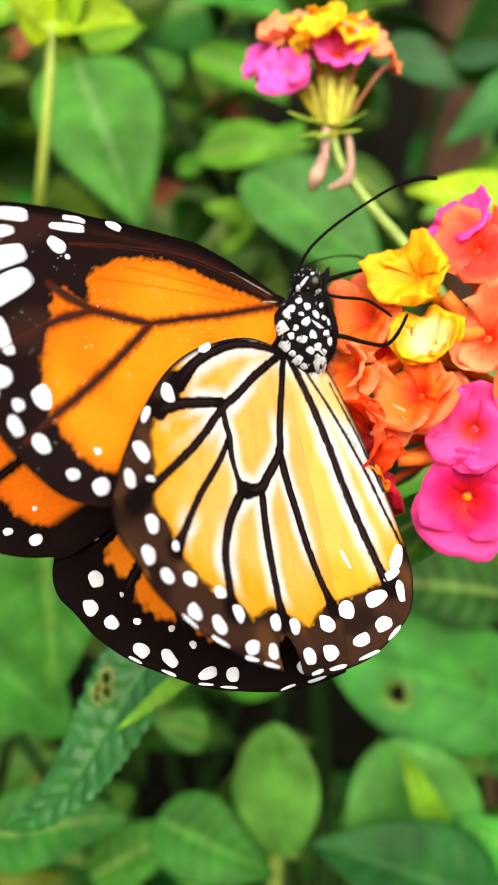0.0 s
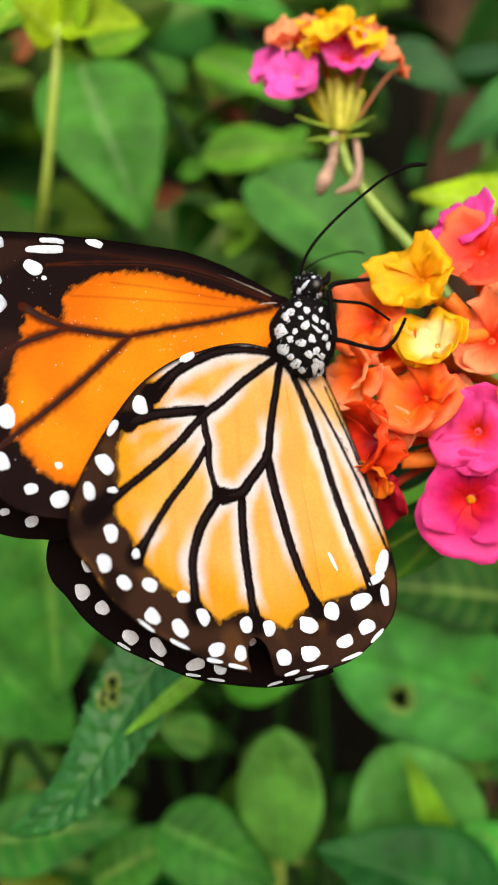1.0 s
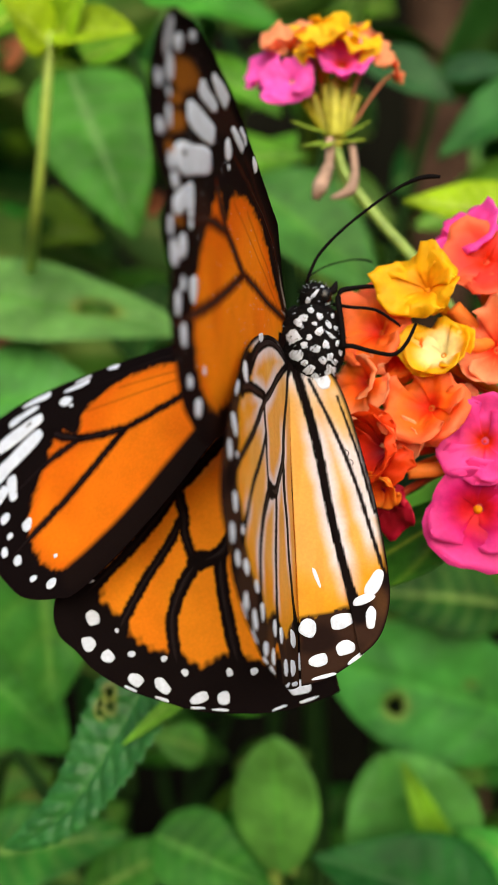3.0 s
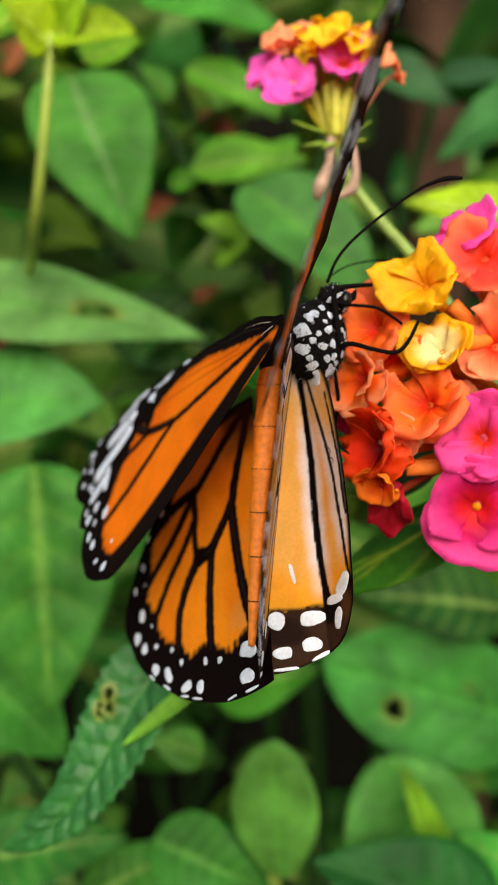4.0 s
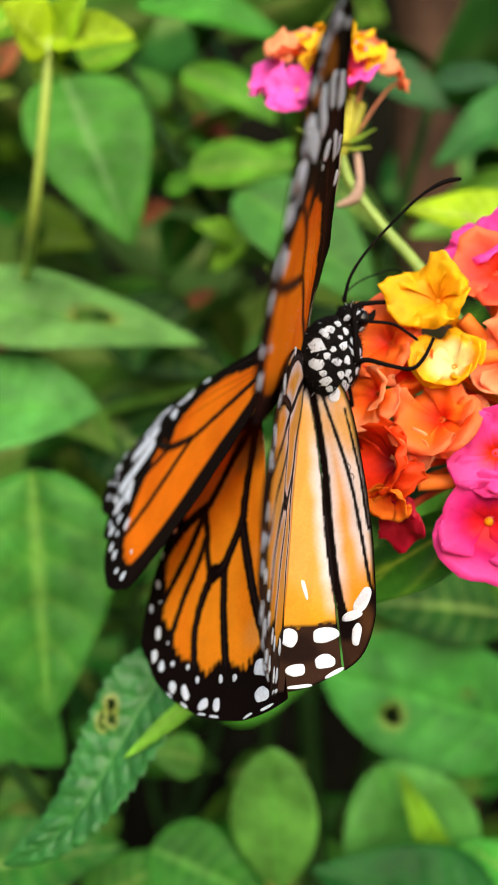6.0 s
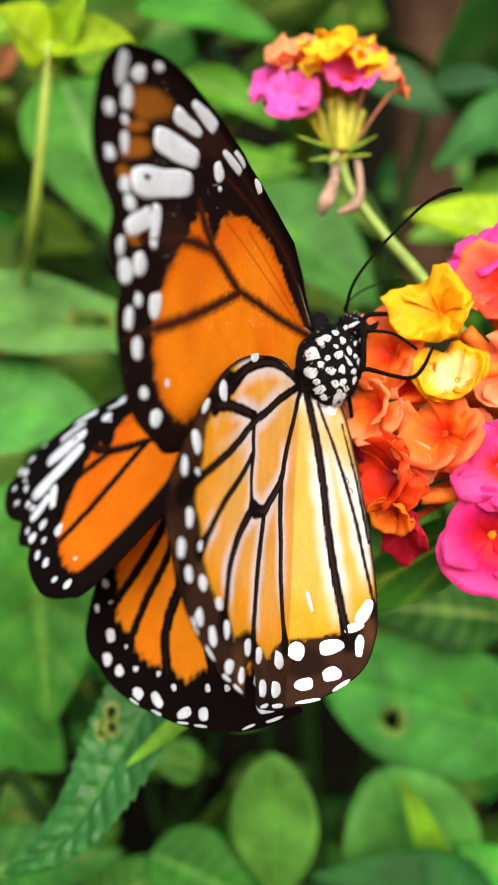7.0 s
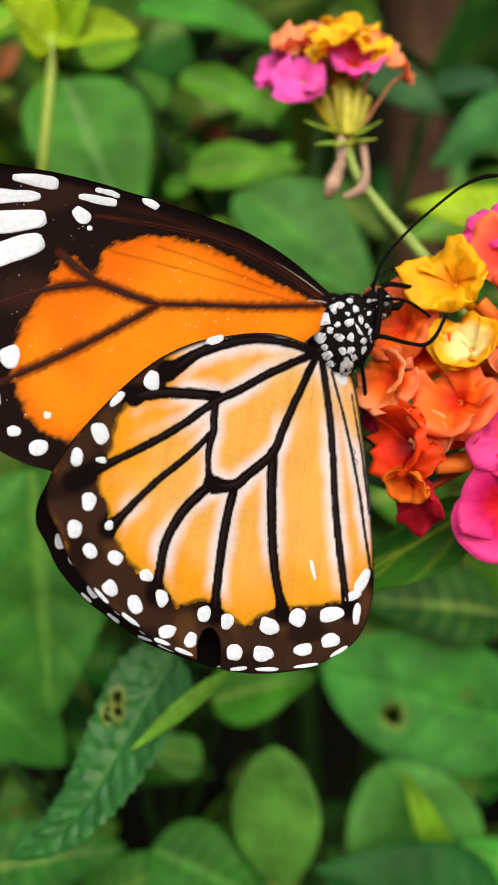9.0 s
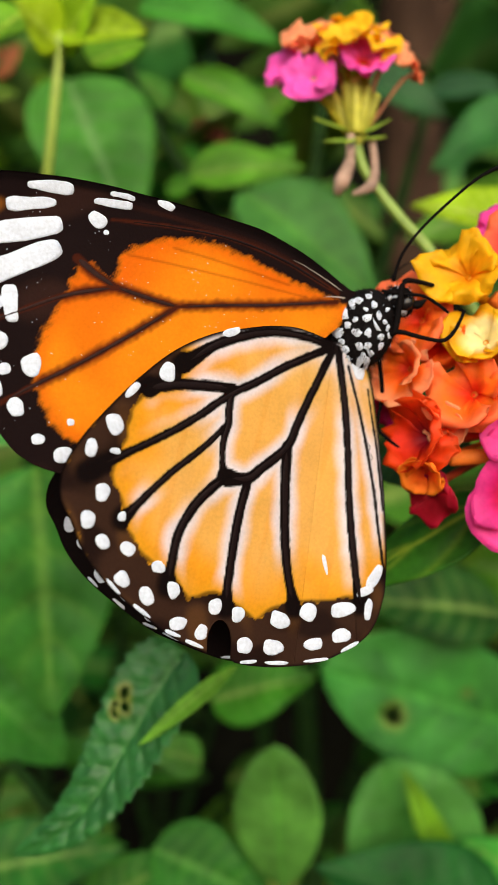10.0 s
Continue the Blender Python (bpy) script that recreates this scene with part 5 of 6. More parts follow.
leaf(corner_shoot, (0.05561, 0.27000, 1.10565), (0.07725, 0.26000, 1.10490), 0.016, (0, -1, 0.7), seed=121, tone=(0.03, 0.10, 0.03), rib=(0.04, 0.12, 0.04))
low_shoot = shoot((0.0, 0.23, 0.0), [(0.0, 0.23, 0.0), (0.0, 0.225, 0.5), (0.00509, 0.21500, 0.88034), (0.00998, 0.20800, 0.90193)], "low lantana shoot with pale and dark rounded leaves")
leaf(low_shoot, (0.00717, 0.20000, 0.90570), (0.00462, 0.19500, 0.93673), 0.0185, (-0.1, -1, 0.2), skew=1.15, full=0.55, point=0.0, seed=16, tone=(0.07, 0.225, 0.034), rib=PALE_RIB, droop=0.03)
leaf(low_shoot, (0.04160, 0.20500, 0.89836), (0.03002, 0.20000, 0.92976), 0.0310, (0, -1, 0.3), seed=17, tone=(0.07, 0.225, 0.036), rib=PALE_RIB, skew=1.15, full=0.55, point=0.0)
leaf(low_shoot, (0.04297, 0.19700, 0.90712), (0.03304, 0.19350, 0.93134), 0.0075, (0, -1, 0.3), seed=171, tone=(0.15, 0.33, 0.012), rib=(0.17, 0.35, 0.02))
leaf(low_shoot, (0.05159, 0.18500, 0.90378), (0.01411, 0.18000, 0.91951), 0.0250, (0, -1, 0.8), seed=18, tone=(0.012, 0.095, 0.018), quilt=0.04, rib=(0.03, 0.14, 0.03))
leaf(low_shoot, (0.06793, 0.20000, 0.90084), (0.04609, 0.19500, 0.91754), 0.016, (0, -1, 0.6), seed=181, tone=PALE)
leaf(low_shoot, (-0.02078, 0.20000, 0.91421), (0.00581, 0.19500, 0.90450), 0.0200, (0.2, -1, 0.5), seed=19, tone=(0.03, 0.15, 0.014), rib=(0.10, 0.30, 0.04))
leaf(low_shoot, (-0.01058, 0.21500, 0.92737), (-0.02182, 0.21000, 0.93288), 0.0110, (0, -1, 0.6), seed=20, tone=(0.05, 0.19, 0.02))
leaf(low_shoot, (-0.06088, 0.20000, 0.90934), (-0.02737, 0.19500, 0.91754), 0.0200, (0, -1, 0.6), seed=21, tone=(0.03, 0.14, 0.016))
leaf(low_shoot, (-0.03625, 0.20500, 0.89836), (-0.01349, 0.20000, 0.91360), 0.0150, (0, -1, 0.7), seed=22, tone=(0.04, 0.17, 0.016))
leaf(low_shoot, (-0.00871, 0.23500, 0.93632), (0.01663, 0.23000, 0.94466), 0.0200, (0, -1, 0.7), seed=23, tone=MIDDLE)
flower_shoot = shoot((0.09, 0.16, 0.0), [(0.09, 0.16, 0.0), (0.085, 0.15, 0.5), (0.06031, 0.14000, 0.93909), (0.04322, 0.12500, 0.98359), (0.03933, 0.11900, 1.00174)], "lantana stem with dark leaves below the flower cluster")
leaf(flower_shoot, (0.02742, 0.11600, 0.99182), (0.00875, 0.12100, 0.98008), 0.011, (-0.2, -0.8, 0.75), seed=30, tone=(0.040, 0.18, 0.012), rib=(0.36, 0.52, 0.04), droop=0.02, fold=-0.25, laterals=2, nu=60, nv=10, quilt=0.02)
leaf(flower_shoot, (0.02639, 0.12100, 0.99882), (0.01237, 0.12800, 0.99642), 0.013, (-0.2, -0.9, 0.5), seed=31, tone=(0.045, 0.17, 0.04), rib=(0.12, 0.3, 0.08), quilt=0.03, nu=50)

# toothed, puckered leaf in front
front_shoot = shoot((-0.08, 0.26, 0.0), [(-0.08, 0.26, 0.0), (-0.085, 0.25, 0.5), (-0.06137, 0.21000, 0.89078), (-0.03369, 0.16500, 0.93574), (-0.02108, 0.14700, 0.95525), (-0.01164, 0.13880, 0.96795)], "lantana side shoot with a toothed puckered leaf, chewed through", M_STEM_DARK_SHADED, (0.003, 0.0022, 0.0012, 0.0008, 0.0006))
front_leaf = leaf(front_shoot, (-0.01144, 0.13850, 0.96836), (-0.03658, 0.13650, 0.93954), 0.0138, (-0.25, -1.0, 0.55), mat=M_LEAF_PUCKER, seed=33, name="toothed_leaf", teeth=17, tooth=0.13, quilt=0.036, droop=0.03, fold=0.22, bow=0.10, crinkle=0.03, nu=160, nv=16, skew=0.52, full=0.6, point=0.7,
                  tone=(0.024, 0.145, 0.026), rib=(0.06, 0.215, 0.046), hole_rim=(0.20, 0.26, 0.045), laterals=12, holes=[(0.27, -0.60, 0.022, 0.12), (0.31, -0.46, 0.018, 0.13), (0.355, -0.62, 0.014, 0.10), (0.33, -0.70, 0.012, 0.06)])
tagged(front_leaf, "toothed puckered leaf with chewed holes")
leaf(front_shoot, (-0.00399, 0.13400, 0.96727), (-0.01802, 0.13300, 0.95620), 0.0031, (0.1, -1.0, 0.7), seed=35, tone=(0.16, 0.42, 0.03), rib=(0.22, 0.48, 0.05), nu=40, nv=5, droop=0.0, skew=0.9)

# ---- shrubs behind: leafy stems in depth ----
kinds = []
holder = new("shrub")
for k in range(6):
    tone = [(0.035, 0.15, 0.012), (0.055, 0.20, 0.015), (0.018, 0.09, 0.010), (0.07, 0.22, 0.025), (0.03, 0.13, 0.015), (0.10, 0.25, 0.010)][k]
    v, f, c = leaf_data(0.062, 0.036, seed=40 + k, droop=0.12 + 0.04 * k, fold=0.15 + 0.04 * k, nu=16, nv=3, tone=tone, teeth=15, tooth=0.05)
    me_ob = mesh_object("leaf", v, f, M_LEAF_FAR, holder, pigment=c)
    kinds.append(me_ob.data)
    bpy.data.objects.remove(me_ob)
bpy.data.objects.remove(holder)


HOLLOWS = [(0.12, -0.305, 0.14, 0.085), (-0.125, -0.365, 0.08, 0.07), (-0.245, -0.27, 0.06, 0.05), (0.10, 0.22, 0.06, 0.05)]


def shrub(y_near, y_far, half, count, grow, seed, label, stems=9, clear=0.0):
    """Upright stems from the ground with broad leaves; a gap is left where the tree trunk shows."""
    r = random.Random(seed)
    sh = tagged(new("shrub"), label, "shrub", group="garden shrubs")
    mid = (y_near + y_far) / 2
    sh.location = (0.0, mid, 0.0)
    for k in range(stems):
        x0 = half * (-1 + 2 * k / (stems - 1)) + r.uniform(-0.015, 0.015)
        y0 = r.uniform(0.2, 0.9) * (y_far - mid)
        pts = [(x0, y0, 0.0)] + [(x0 + r.uniform(-0.09, 0.09), y0 + r.uniform(-0.02, 0.02), 0.22 * i) for i in range(1, 6)]
        if clear and abs(x0) < clear:
            continue
        # the stem colour carries the shade between the leaves
        tube("stem", pts, (0.005, 0.0035, 0.0025, 0.0015), M_STEM_DARK_SHADED, sh, sides=7, per=5)
    made = 0
    while made < count:
        x, y = r.uniform(-half, half), r.uniform(y_near, y_far)
        z = 1 + r.uniform(-1.75, 1.85) * half if not clear else r.uniform(0.12, 1.5)
        if abs(x) < clear:
            continue
        if 0.13 < x / y < 0.27 and z - 1 > 0.27 * y:
            continue
        # hollows between the leafy parts, where the near-black backing shows as shade
        if any(((x / y - hx) / rx) ** 2 + (((z - 1) / y - hz) / rz) ** 2 < 1 for hx, hz, rx, rz in HOLLOWS):
            continue
        ob = new("leaf", kinds[r.randrange(6)])
        ob.parent = sh
        s = grow * r.uniform(0.6, 1.4)
        ob.matrix_basis = Matrix.Translation((x, y - mid, z)) @ Euler((r.gauss(0.85, 0.4), r.gauss(0.1, 0.3), r.uniform(0, 6.28))).to_matrix().to_4x4() @ Matrix.Diagonal((s, s, s, 1))
        made += 1


shrub(0.285, 0.44, 0.15, 240, 1.0, 12, "dense green lantana shrub with broad leaves behind the flowers")
shrub(0.238, 0.285, 0.10, 120, 0.5, 14, "lantana shrub with many small fresh green leaves", 5)
shrub(0.66, 0.98, 1.15, 520, 2.2, 15, "long row of dark green shrubs along the backing", 13, 0.36)
shrub(0.62, 0.85, 0.30, 280, 1.7, 13, "taller dark green shrub further back in shade")

# ---- setting ----
def sheet(name, size, z, mat):
    n = 40
    g = np.linspace(-1, 1, n + 1)
    g = np.sign(g) * np.abs(g) ** 3 * size
    verts = [(x, y, z + (0.012 * noise.noise(Vector((x * 3, y * 3, 0))) if abs(x) < 3 and abs(y) < 3 else 0)) for x in g for y in g]
    faces = [(i * (n + 1) + j, (i + 1) * (n + 1) + j, (i + 1) * (n + 1) + j + 1, i * (n + 1) + j + 1) for i in range(n) for j in range(n)]
    return mesh_object(name, verts, faces, mat)


tagged(sheet("ground", 400.0, 0.0, M_SOIL), "bare brown soil under the shrubs", "ground", kind="structure")
# an added backing, coloured near black as shade, closes the view behind the shrub
verts, faces = [], []
nb, mb = 60, 40
for face in (0, 1):
    for i in range(nb + 1):
        for j in range(mb + 1):
            x, z = -3 + 6 * i / nb, 2.4 * j / mb
            verts.append((x, 1.15 + 0.35 * face + 0.18 * z + 0.07 * noise.noise(Vector((x * 2, z * 2, 3))) * (1 - face), z - 0.02))
for face in (0, 1):
    o = face * (nb + 1) * (mb + 1)
    for i in range(nb):
        for j in range(mb):
            q = (o + i * (mb + 1) + j, o + (i + 1) * (mb + 1) + j, o + (i + 1) * (mb + 1) + j + 1, o + i * (mb + 1) + j + 1)
            faces.append(q if face == 0 else q[::-1])
o = (nb + 1) * (mb + 1)
for i in range(nb):
    faces.append((i * (mb + 1) + mb, (i + 1) * (mb + 1) + mb, o + (i + 1) * (mb + 1) + mb, o + i * (mb + 1) + mb))
tagged(mesh_object("backdrop", verts, faces, M_SHADE_BACKING), "added backing sheet, near black for the shade behind the shrubs", "bank", kind="structure")

trunk_pts = [(0.150, 0.60, -0.02), (0.14, 0.60, 0.5), (0.122, 0.60, 0.95), (0.116, 0.60, 1.3), (0.10, 0.60, 1.9)]
path = smooth_path(trunk_pts, 10)
v, f = tube_data(path, (0.034, 0.024, 0.021, 0.019, 0.014), 20)
v = [p * 1.0 + np.array([0.004 * noise.noise(Vector((p[0] * 60, p[1] * 60, p[2] * 9))), 0.004 * noise.noise(Vector((p[0] * 60, p[1] * 60, p[2] * 9 + 40))), 0]) for p in v]
tree = tagged(new("tree"), "slender brown tree trunk behind the shrub", "tree")
mesh_object("trunk", v, f, M_BARK, tree)
for pts in ([(0.118, 0.60, 1.22), (0.15, 0.61, 1.32), (0.20, 0.62, 1.40), (0.26, 0.64, 1.45)], [(0.108, 0.60, 1.6), (0.07, 0.62, 1.72), (0.0, 0.63, 1.8)], [(0.105, 0.60, 1.75), (0.14, 0.58, 1.85), (0.2, 0.57, 1.92)]):
    tube("branch", pts, (0.009, 0.007, 0.004), M_BARK, tree)


# ---- what moves ----
def motions():
    walk(butterfly, [
        (0, pose(0.00891, 0.10578, 1.01180)),
        (0.5, pose(0.00840, 0.10565, 1.01194)),
        (1, pose(0.00753, 0.10595, 1.01185)),
        (1.5, pose(0.00799, 0.10553, 1.01156)),
        (2, pose(0.00824, 0.10580, 1.01141)),
        (2.5, pose(0.00867, 0.10616, 1.01172)),
        (4, pose(0.00875, 0.10664, 1.01174)),
        (4.5, pose(0.00894, 0.10670, 1.01136)),
        (5, pose(0.00936, 0.10700, 1.01131)),
        (5.5, pose(0.00969, 0.10714, 1.01119)),
        (7, pose(0.00947, 0.10771, 1.01127)),
        (7.5, pose(0.00943, 0.10746, 1.01112)),
        (8, pose(0.00946, 0.10763, 1.01130)),
        (8.5, pose(0.00967, 0.10733, 1.01184)),
        (9, pose(0.00977, 0.10695, 1.01201)),
        (9.5, pose(0.01002, 0.10689, 1.01189)),
        (10, pose(0.01023, 0.10640, 1.01175)),
    ])
    walk(near_panels[3], [
        (0, pose(-3.35 * MM, -2.32 * MM, -2.65 * MM, 110.18, 1.58, -127.10)),
        (0.5, pose(-3.50 * MM, -1.18 * MM, -2.41 * MM, 107.79, 2.14, -135.38)),
        (1, pose(-3.40 * MM, -0.85 * MM, -2.37 * MM, 108.93, 4.44, -138.72)),
        (1.5, pose(-3.45 * MM, -1.68 * MM, -2.52 * MM, 106.86, 1.00, -133.03)),
        (2, pose(-3.70 * MM, -2.31 * MM, -2.59 * MM, 106.67, -1.20, -126.46)),
        (2.5, pose(-3.82 * MM, -2.89 * MM, -2.75 * MM, 102.61, -5.48, -113.85)),
        (4, pose(-3.22 * MM, 0.27 * MM, -2.65 * MM, 84.96, -5.78, -93.16)),
        (4.5, pose(-3.36 * MM, 0.35 * MM, -2.46 * MM, 83.04, -5.46, -93.19)),
        (5, pose(-3.40 * MM, 0.14 * MM, -2.40 * MM, 82.21, -5.47, -93.62)),
        (5.5, pose(-3.38 * MM, 0.16 * MM, -2.56 * MM, 83.85, -6.13, -94.36)),
        (7, pose(-4.24 * MM, -2.02 * MM, -2.49 * MM, 93.45, -8.60, -114.15)),
        (7.5, pose(-4.17 * MM, -2.92 * MM, -2.36 * MM, 95.41, -5.09, -126.75)),
        (8, pose(-4.26 * MM, -2.95 * MM, -2.38 * MM, 95.95, -3.07, -138.39)),
        (8.5, pose(-4.40 * MM, -2.71 * MM, -2.53 * MM, 95.19, -2.05, -145.24)),
        (9, pose(-4.08 * MM, -2.34 * MM, -2.56 * MM, 94.14, -2.13, -149.41)),
        (9.5, pose(-4.05 * MM, -2.79 * MM, -2.41 * MM, 92.66, -2.33, -151.39)),
        (10, pose(-4.36 * MM, -2.82 * MM, -2.49 * MM, 92.56, -2.37, -150.69)),
    ])
    walk(near_panels[2], [
        (0, pose(-3.40 * MM, -2.26 * MM, -2.68 * MM, 111.25, 10.07, -149.37)),
        (0.5, pose(-3.53 * MM, -1.15 * MM, -2.43 * MM, 108.69, 6.02, -147.15)),
        (1, pose(-3.42 * MM, -0.82 * MM, -2.38 * MM, 109.32, 7.78, -148.38)),
        (1.5, pose(-3.49 * MM, -1.63 * MM, -2.54 * MM, 108.25, 6.33, -149.79)),
        (2, pose(-3.77 * MM, -2.23 * MM, -2.63 * MM, 109.15, 7.69, -153.49)),
        (2.5, pose(-3.93 * MM, -2.79 * MM, -2.80 * MM, 108.46, 6.13, -153.87)),
        (4, pose(-3.43 * MM, 0.48 * MM, -2.68 * MM, 103.26, 1.74, -177.38)),
        (4.5, pose(-3.58 * MM, 0.56 * MM, -2.48 * MM, 102.60, -0.23, -176.44)),
        (5, pose(-3.62 * MM, 0.35 * MM, -2.42 * MM, 102.47, -1.06, -176.60)),
        (5.5, pose(-3.60 * MM, 0.38 * MM, -2.59 * MM, 103.39, 0.57, -177.83)),
        (7, pose(-4.36 * MM, -1.89 * MM, -2.52 * MM, 104.71, -0.46, -162.20)),
        (7.5, pose(-4.26 * MM, -2.80 * MM, -2.38 * MM, 102.27, 0.89, -163.88)),
        (8, pose(-4.30 * MM, -2.87 * MM, -2.40 * MM, 99.94, 0.29, -162.17)),
        (8.5, pose(-4.43 * MM, -2.65 * MM, -2.54 * MM, 97.98, -0.02, -162.65)),
        (9, pose(-4.10 * MM, -2.29 * MM, -2.56 * MM, 96.36, -0.91, -162.67)),
        (9.5, pose(-4.06 * MM, -2.74 * MM, -2.41 * MM, 94.83, -1.51, -163.89)),
        (10, pose(-4.38 * MM, -2.77 * MM, -2.49 * MM, 95.12, -1.37, -165.43)),
    ])
    walk(near_panels[1], [
        (0, pose(-3.38 * MM, -2.29 * MM, -2.66 * MM, 111.83, 9.07, -146.79)),
        (0.5, pose(-3.52 * MM, -1.16 * MM, -2.42 * MM, 108.85, 5.67, -146.10)),
        (1, pose(-3.40 * MM, -0.85 * MM, -2.37 * MM, 109.78, 6.92, -145.92)),
        (1.5, pose(-3.49 * MM, -1.63 * MM, -2.54 * MM, 108.24, 6.36, -149.89)),
        (2, pose(-3.73 * MM, -2.30 * MM, -2.60 * MM, 110.01, 5.97, -148.60)),
        (2.5, pose(-3.91 * MM, -2.82 * MM, -2.78 * MM, 108.86, 5.26, -151.27)),
        (4, pose(-3.06 * MM, 1.26 * MM, -2.82 * MM, 93.82, 10.48, 128.53)),
        (4.5, pose(-3.24 * MM, 1.34 * MM, -2.63 * MM, 95.08, 8.77, 129.90)),
        (5, pose(-3.26 * MM, 1.13 * MM, -2.57 * MM, 95.54, 8.23, 129.17)),
        (5.5, pose(-3.23 * MM, 1.15 * MM, -2.74 * MM, 94.85, 9.90, 128.25)),
        (7, pose(-4.34 * MM, -1.95 * MM, -2.51 * MM, 104.87, -1.56, -158.02)),
        (7.5, pose(-4.19 * MM, -2.96 * MM, -2.34 * MM, 102.81, -1.49, -153.21)),
        (8, pose(-4.22 * MM, -3.05 * MM, -2.36 * MM, 100.45, -1.93, -149.83)),
        (8.5, pose(-4.36 * MM, -2.81 * MM, -2.52 * MM, 98.43, -1.60, -151.69)),
        (9, pose(-4.00 * MM, -2.52 * MM, -2.53 * MM, 96.73, -2.69, -147.25)),
        (9.5, pose(-3.94 * MM, -3.01 * MM, -2.38 * MM, 95.10, -3.09, -145.88)),
        (10, pose(-4.27 * MM, -3.03 * MM, -2.47 * MM, 95.41, -2.96, -148.30)),
    ])
    walk(near_fore, [
        (0, pose(-4.10 * MM, 0.36 * MM, 3.04 * MM, 112.78, 9.51, -131.44)),
        (0.5, pose(-3.96 * MM, 0.75 * MM, 3.38 * MM, 109.50, 10.00, -141.34)),
        (1, pose(-4.00 * MM, 1.04 * MM, 3.43 * MM, 110.41, 12.40, -144.57)),
        (1.5, pose(-3.76 * MM, 0.52 * MM, 3.18 * MM, 108.36, 8.69, -138.69)),
        (2, pose(-3.93 * MM, 0.64 * MM, 3.37 * MM, 106.23, 6.31, -130.54)),
        (2.5, pose(-3.89 * MM, 1.63 * MM, 3.63 * MM, 101.04, 0.32, -116.10)),
        (4, pose(-4.04 * MM, -4.21 * MM, -0.19 * MM, 72.54, -12.91, -86.35)),
        (4.5, pose(-4.02 * MM, -2.52 * MM, -0.05 * MM, 72.16, -14.12, -85.52)),
        (5, pose(-3.98 * MM, -0.79 * MM, 0.15 * MM, 71.29, -15.09, -86.76)),
        (5.5, pose(-3.91 * MM, -0.67 * MM, 0.52 * MM, 73.78, -14.55, -88.70)),
        (7, pose(-2.96 * MM, 2.04 * MM, 3.58 * MM, 86.41, -8.20, -114.58)),
        (7.5, pose(-2.95 * MM, 0.19 * MM, 3.31 * MM, 91.55, -4.90, -130.37)),
        (8, pose(-3.16 * MM, -1.30 * MM, 3.18 * MM, 96.37, -1.81, -145.52)),
        (8.5, pose(-3.28 * MM, -1.63 * MM, 2.89 * MM, 96.99, 0.28, -155.28)),
        (9, pose(-3.19 * MM, -1.74 * MM, 2.84 * MM, 95.26, 1.66, -159.06)),
        (9.5, pose(-3.17 * MM, -2.21 * MM, 2.82 * MM, 94.13, 3.14, -160.12)),
        (10, pose(-3.27 * MM, -2.18 * MM, 2.69 * MM, 94.42, 4.00, -160.46)),
    ])
    walk(far_hind, [
        (0, pose(-4.82 * MM, 2.62 * MM, -5.09 * MM, 108.20, 12.32, -150.98)),
        (0.5, pose(-4.51 * MM, 3.84 * MM, -4.79 * MM, 107.36, 7.29, -151.27)),
        (1, pose(-4.42 * MM, 4.09 * MM, -4.65 * MM, 108.73, 9.15, -151.48)),
        (1.5, pose(-4.90 * MM, 3.40 * MM, -4.90 * MM, 105.84, 12.53, -156.11)),
        (2, pose(-5.41 * MM, 2.63 * MM, -5.12 * MM, 102.69, 14.88, -159.40)),
        (2.5, pose(-5.81 * MM, 2.25 * MM, -6.79 * MM, 92.65, 17.33, -158.14)),
        (4, pose(-8.43 * MM, 8.50 * MM, -6.96 * MM, 107.69, 31.54, 135.07)),
        (4.5, pose(-8.70 * MM, 9.01 * MM, -6.97 * MM, 108.46, 31.62, 132.60)),
        (5, pose(-8.60 * MM, 8.99 * MM, -6.96 * MM, 108.65, 31.93, 131.02)),
        (5.5, pose(-8.11 * MM, 8.73 * MM, -7.07 * MM, 107.32, 32.93, 128.95)),
        (7, pose(-11.49 * MM, 5.52 * MM, -6.27 * MM, 102.67, 27.55, 149.15)),
        (7.5, pose(-9.68 * MM, 2.71 * MM, -4.78 * MM, 103.48, 19.56, 163.41)),
        (8, pose(-6.39 * MM, 2.08 * MM, -4.20 * MM, 99.08, 7.88, -178.63)),
        (8.5, pose(-5.15 * MM, 2.70 * MM, -3.50 * MM, 100.82, 5.12, -179.57)),
        (9, pose(-5.15 * MM, 2.70 * MM, -3.50 * MM, 101.72, 2.21, -179.94)),
        (9.5, pose(-5.15 * MM, 2.70 * MM, -3.50 * MM, 102.38, -0.73, -179.83)),
        (10, pose(-5.15 * MM, 2.70 * MM, -3.50 * MM, 102.08, -0.34, 179.41)),
    ])
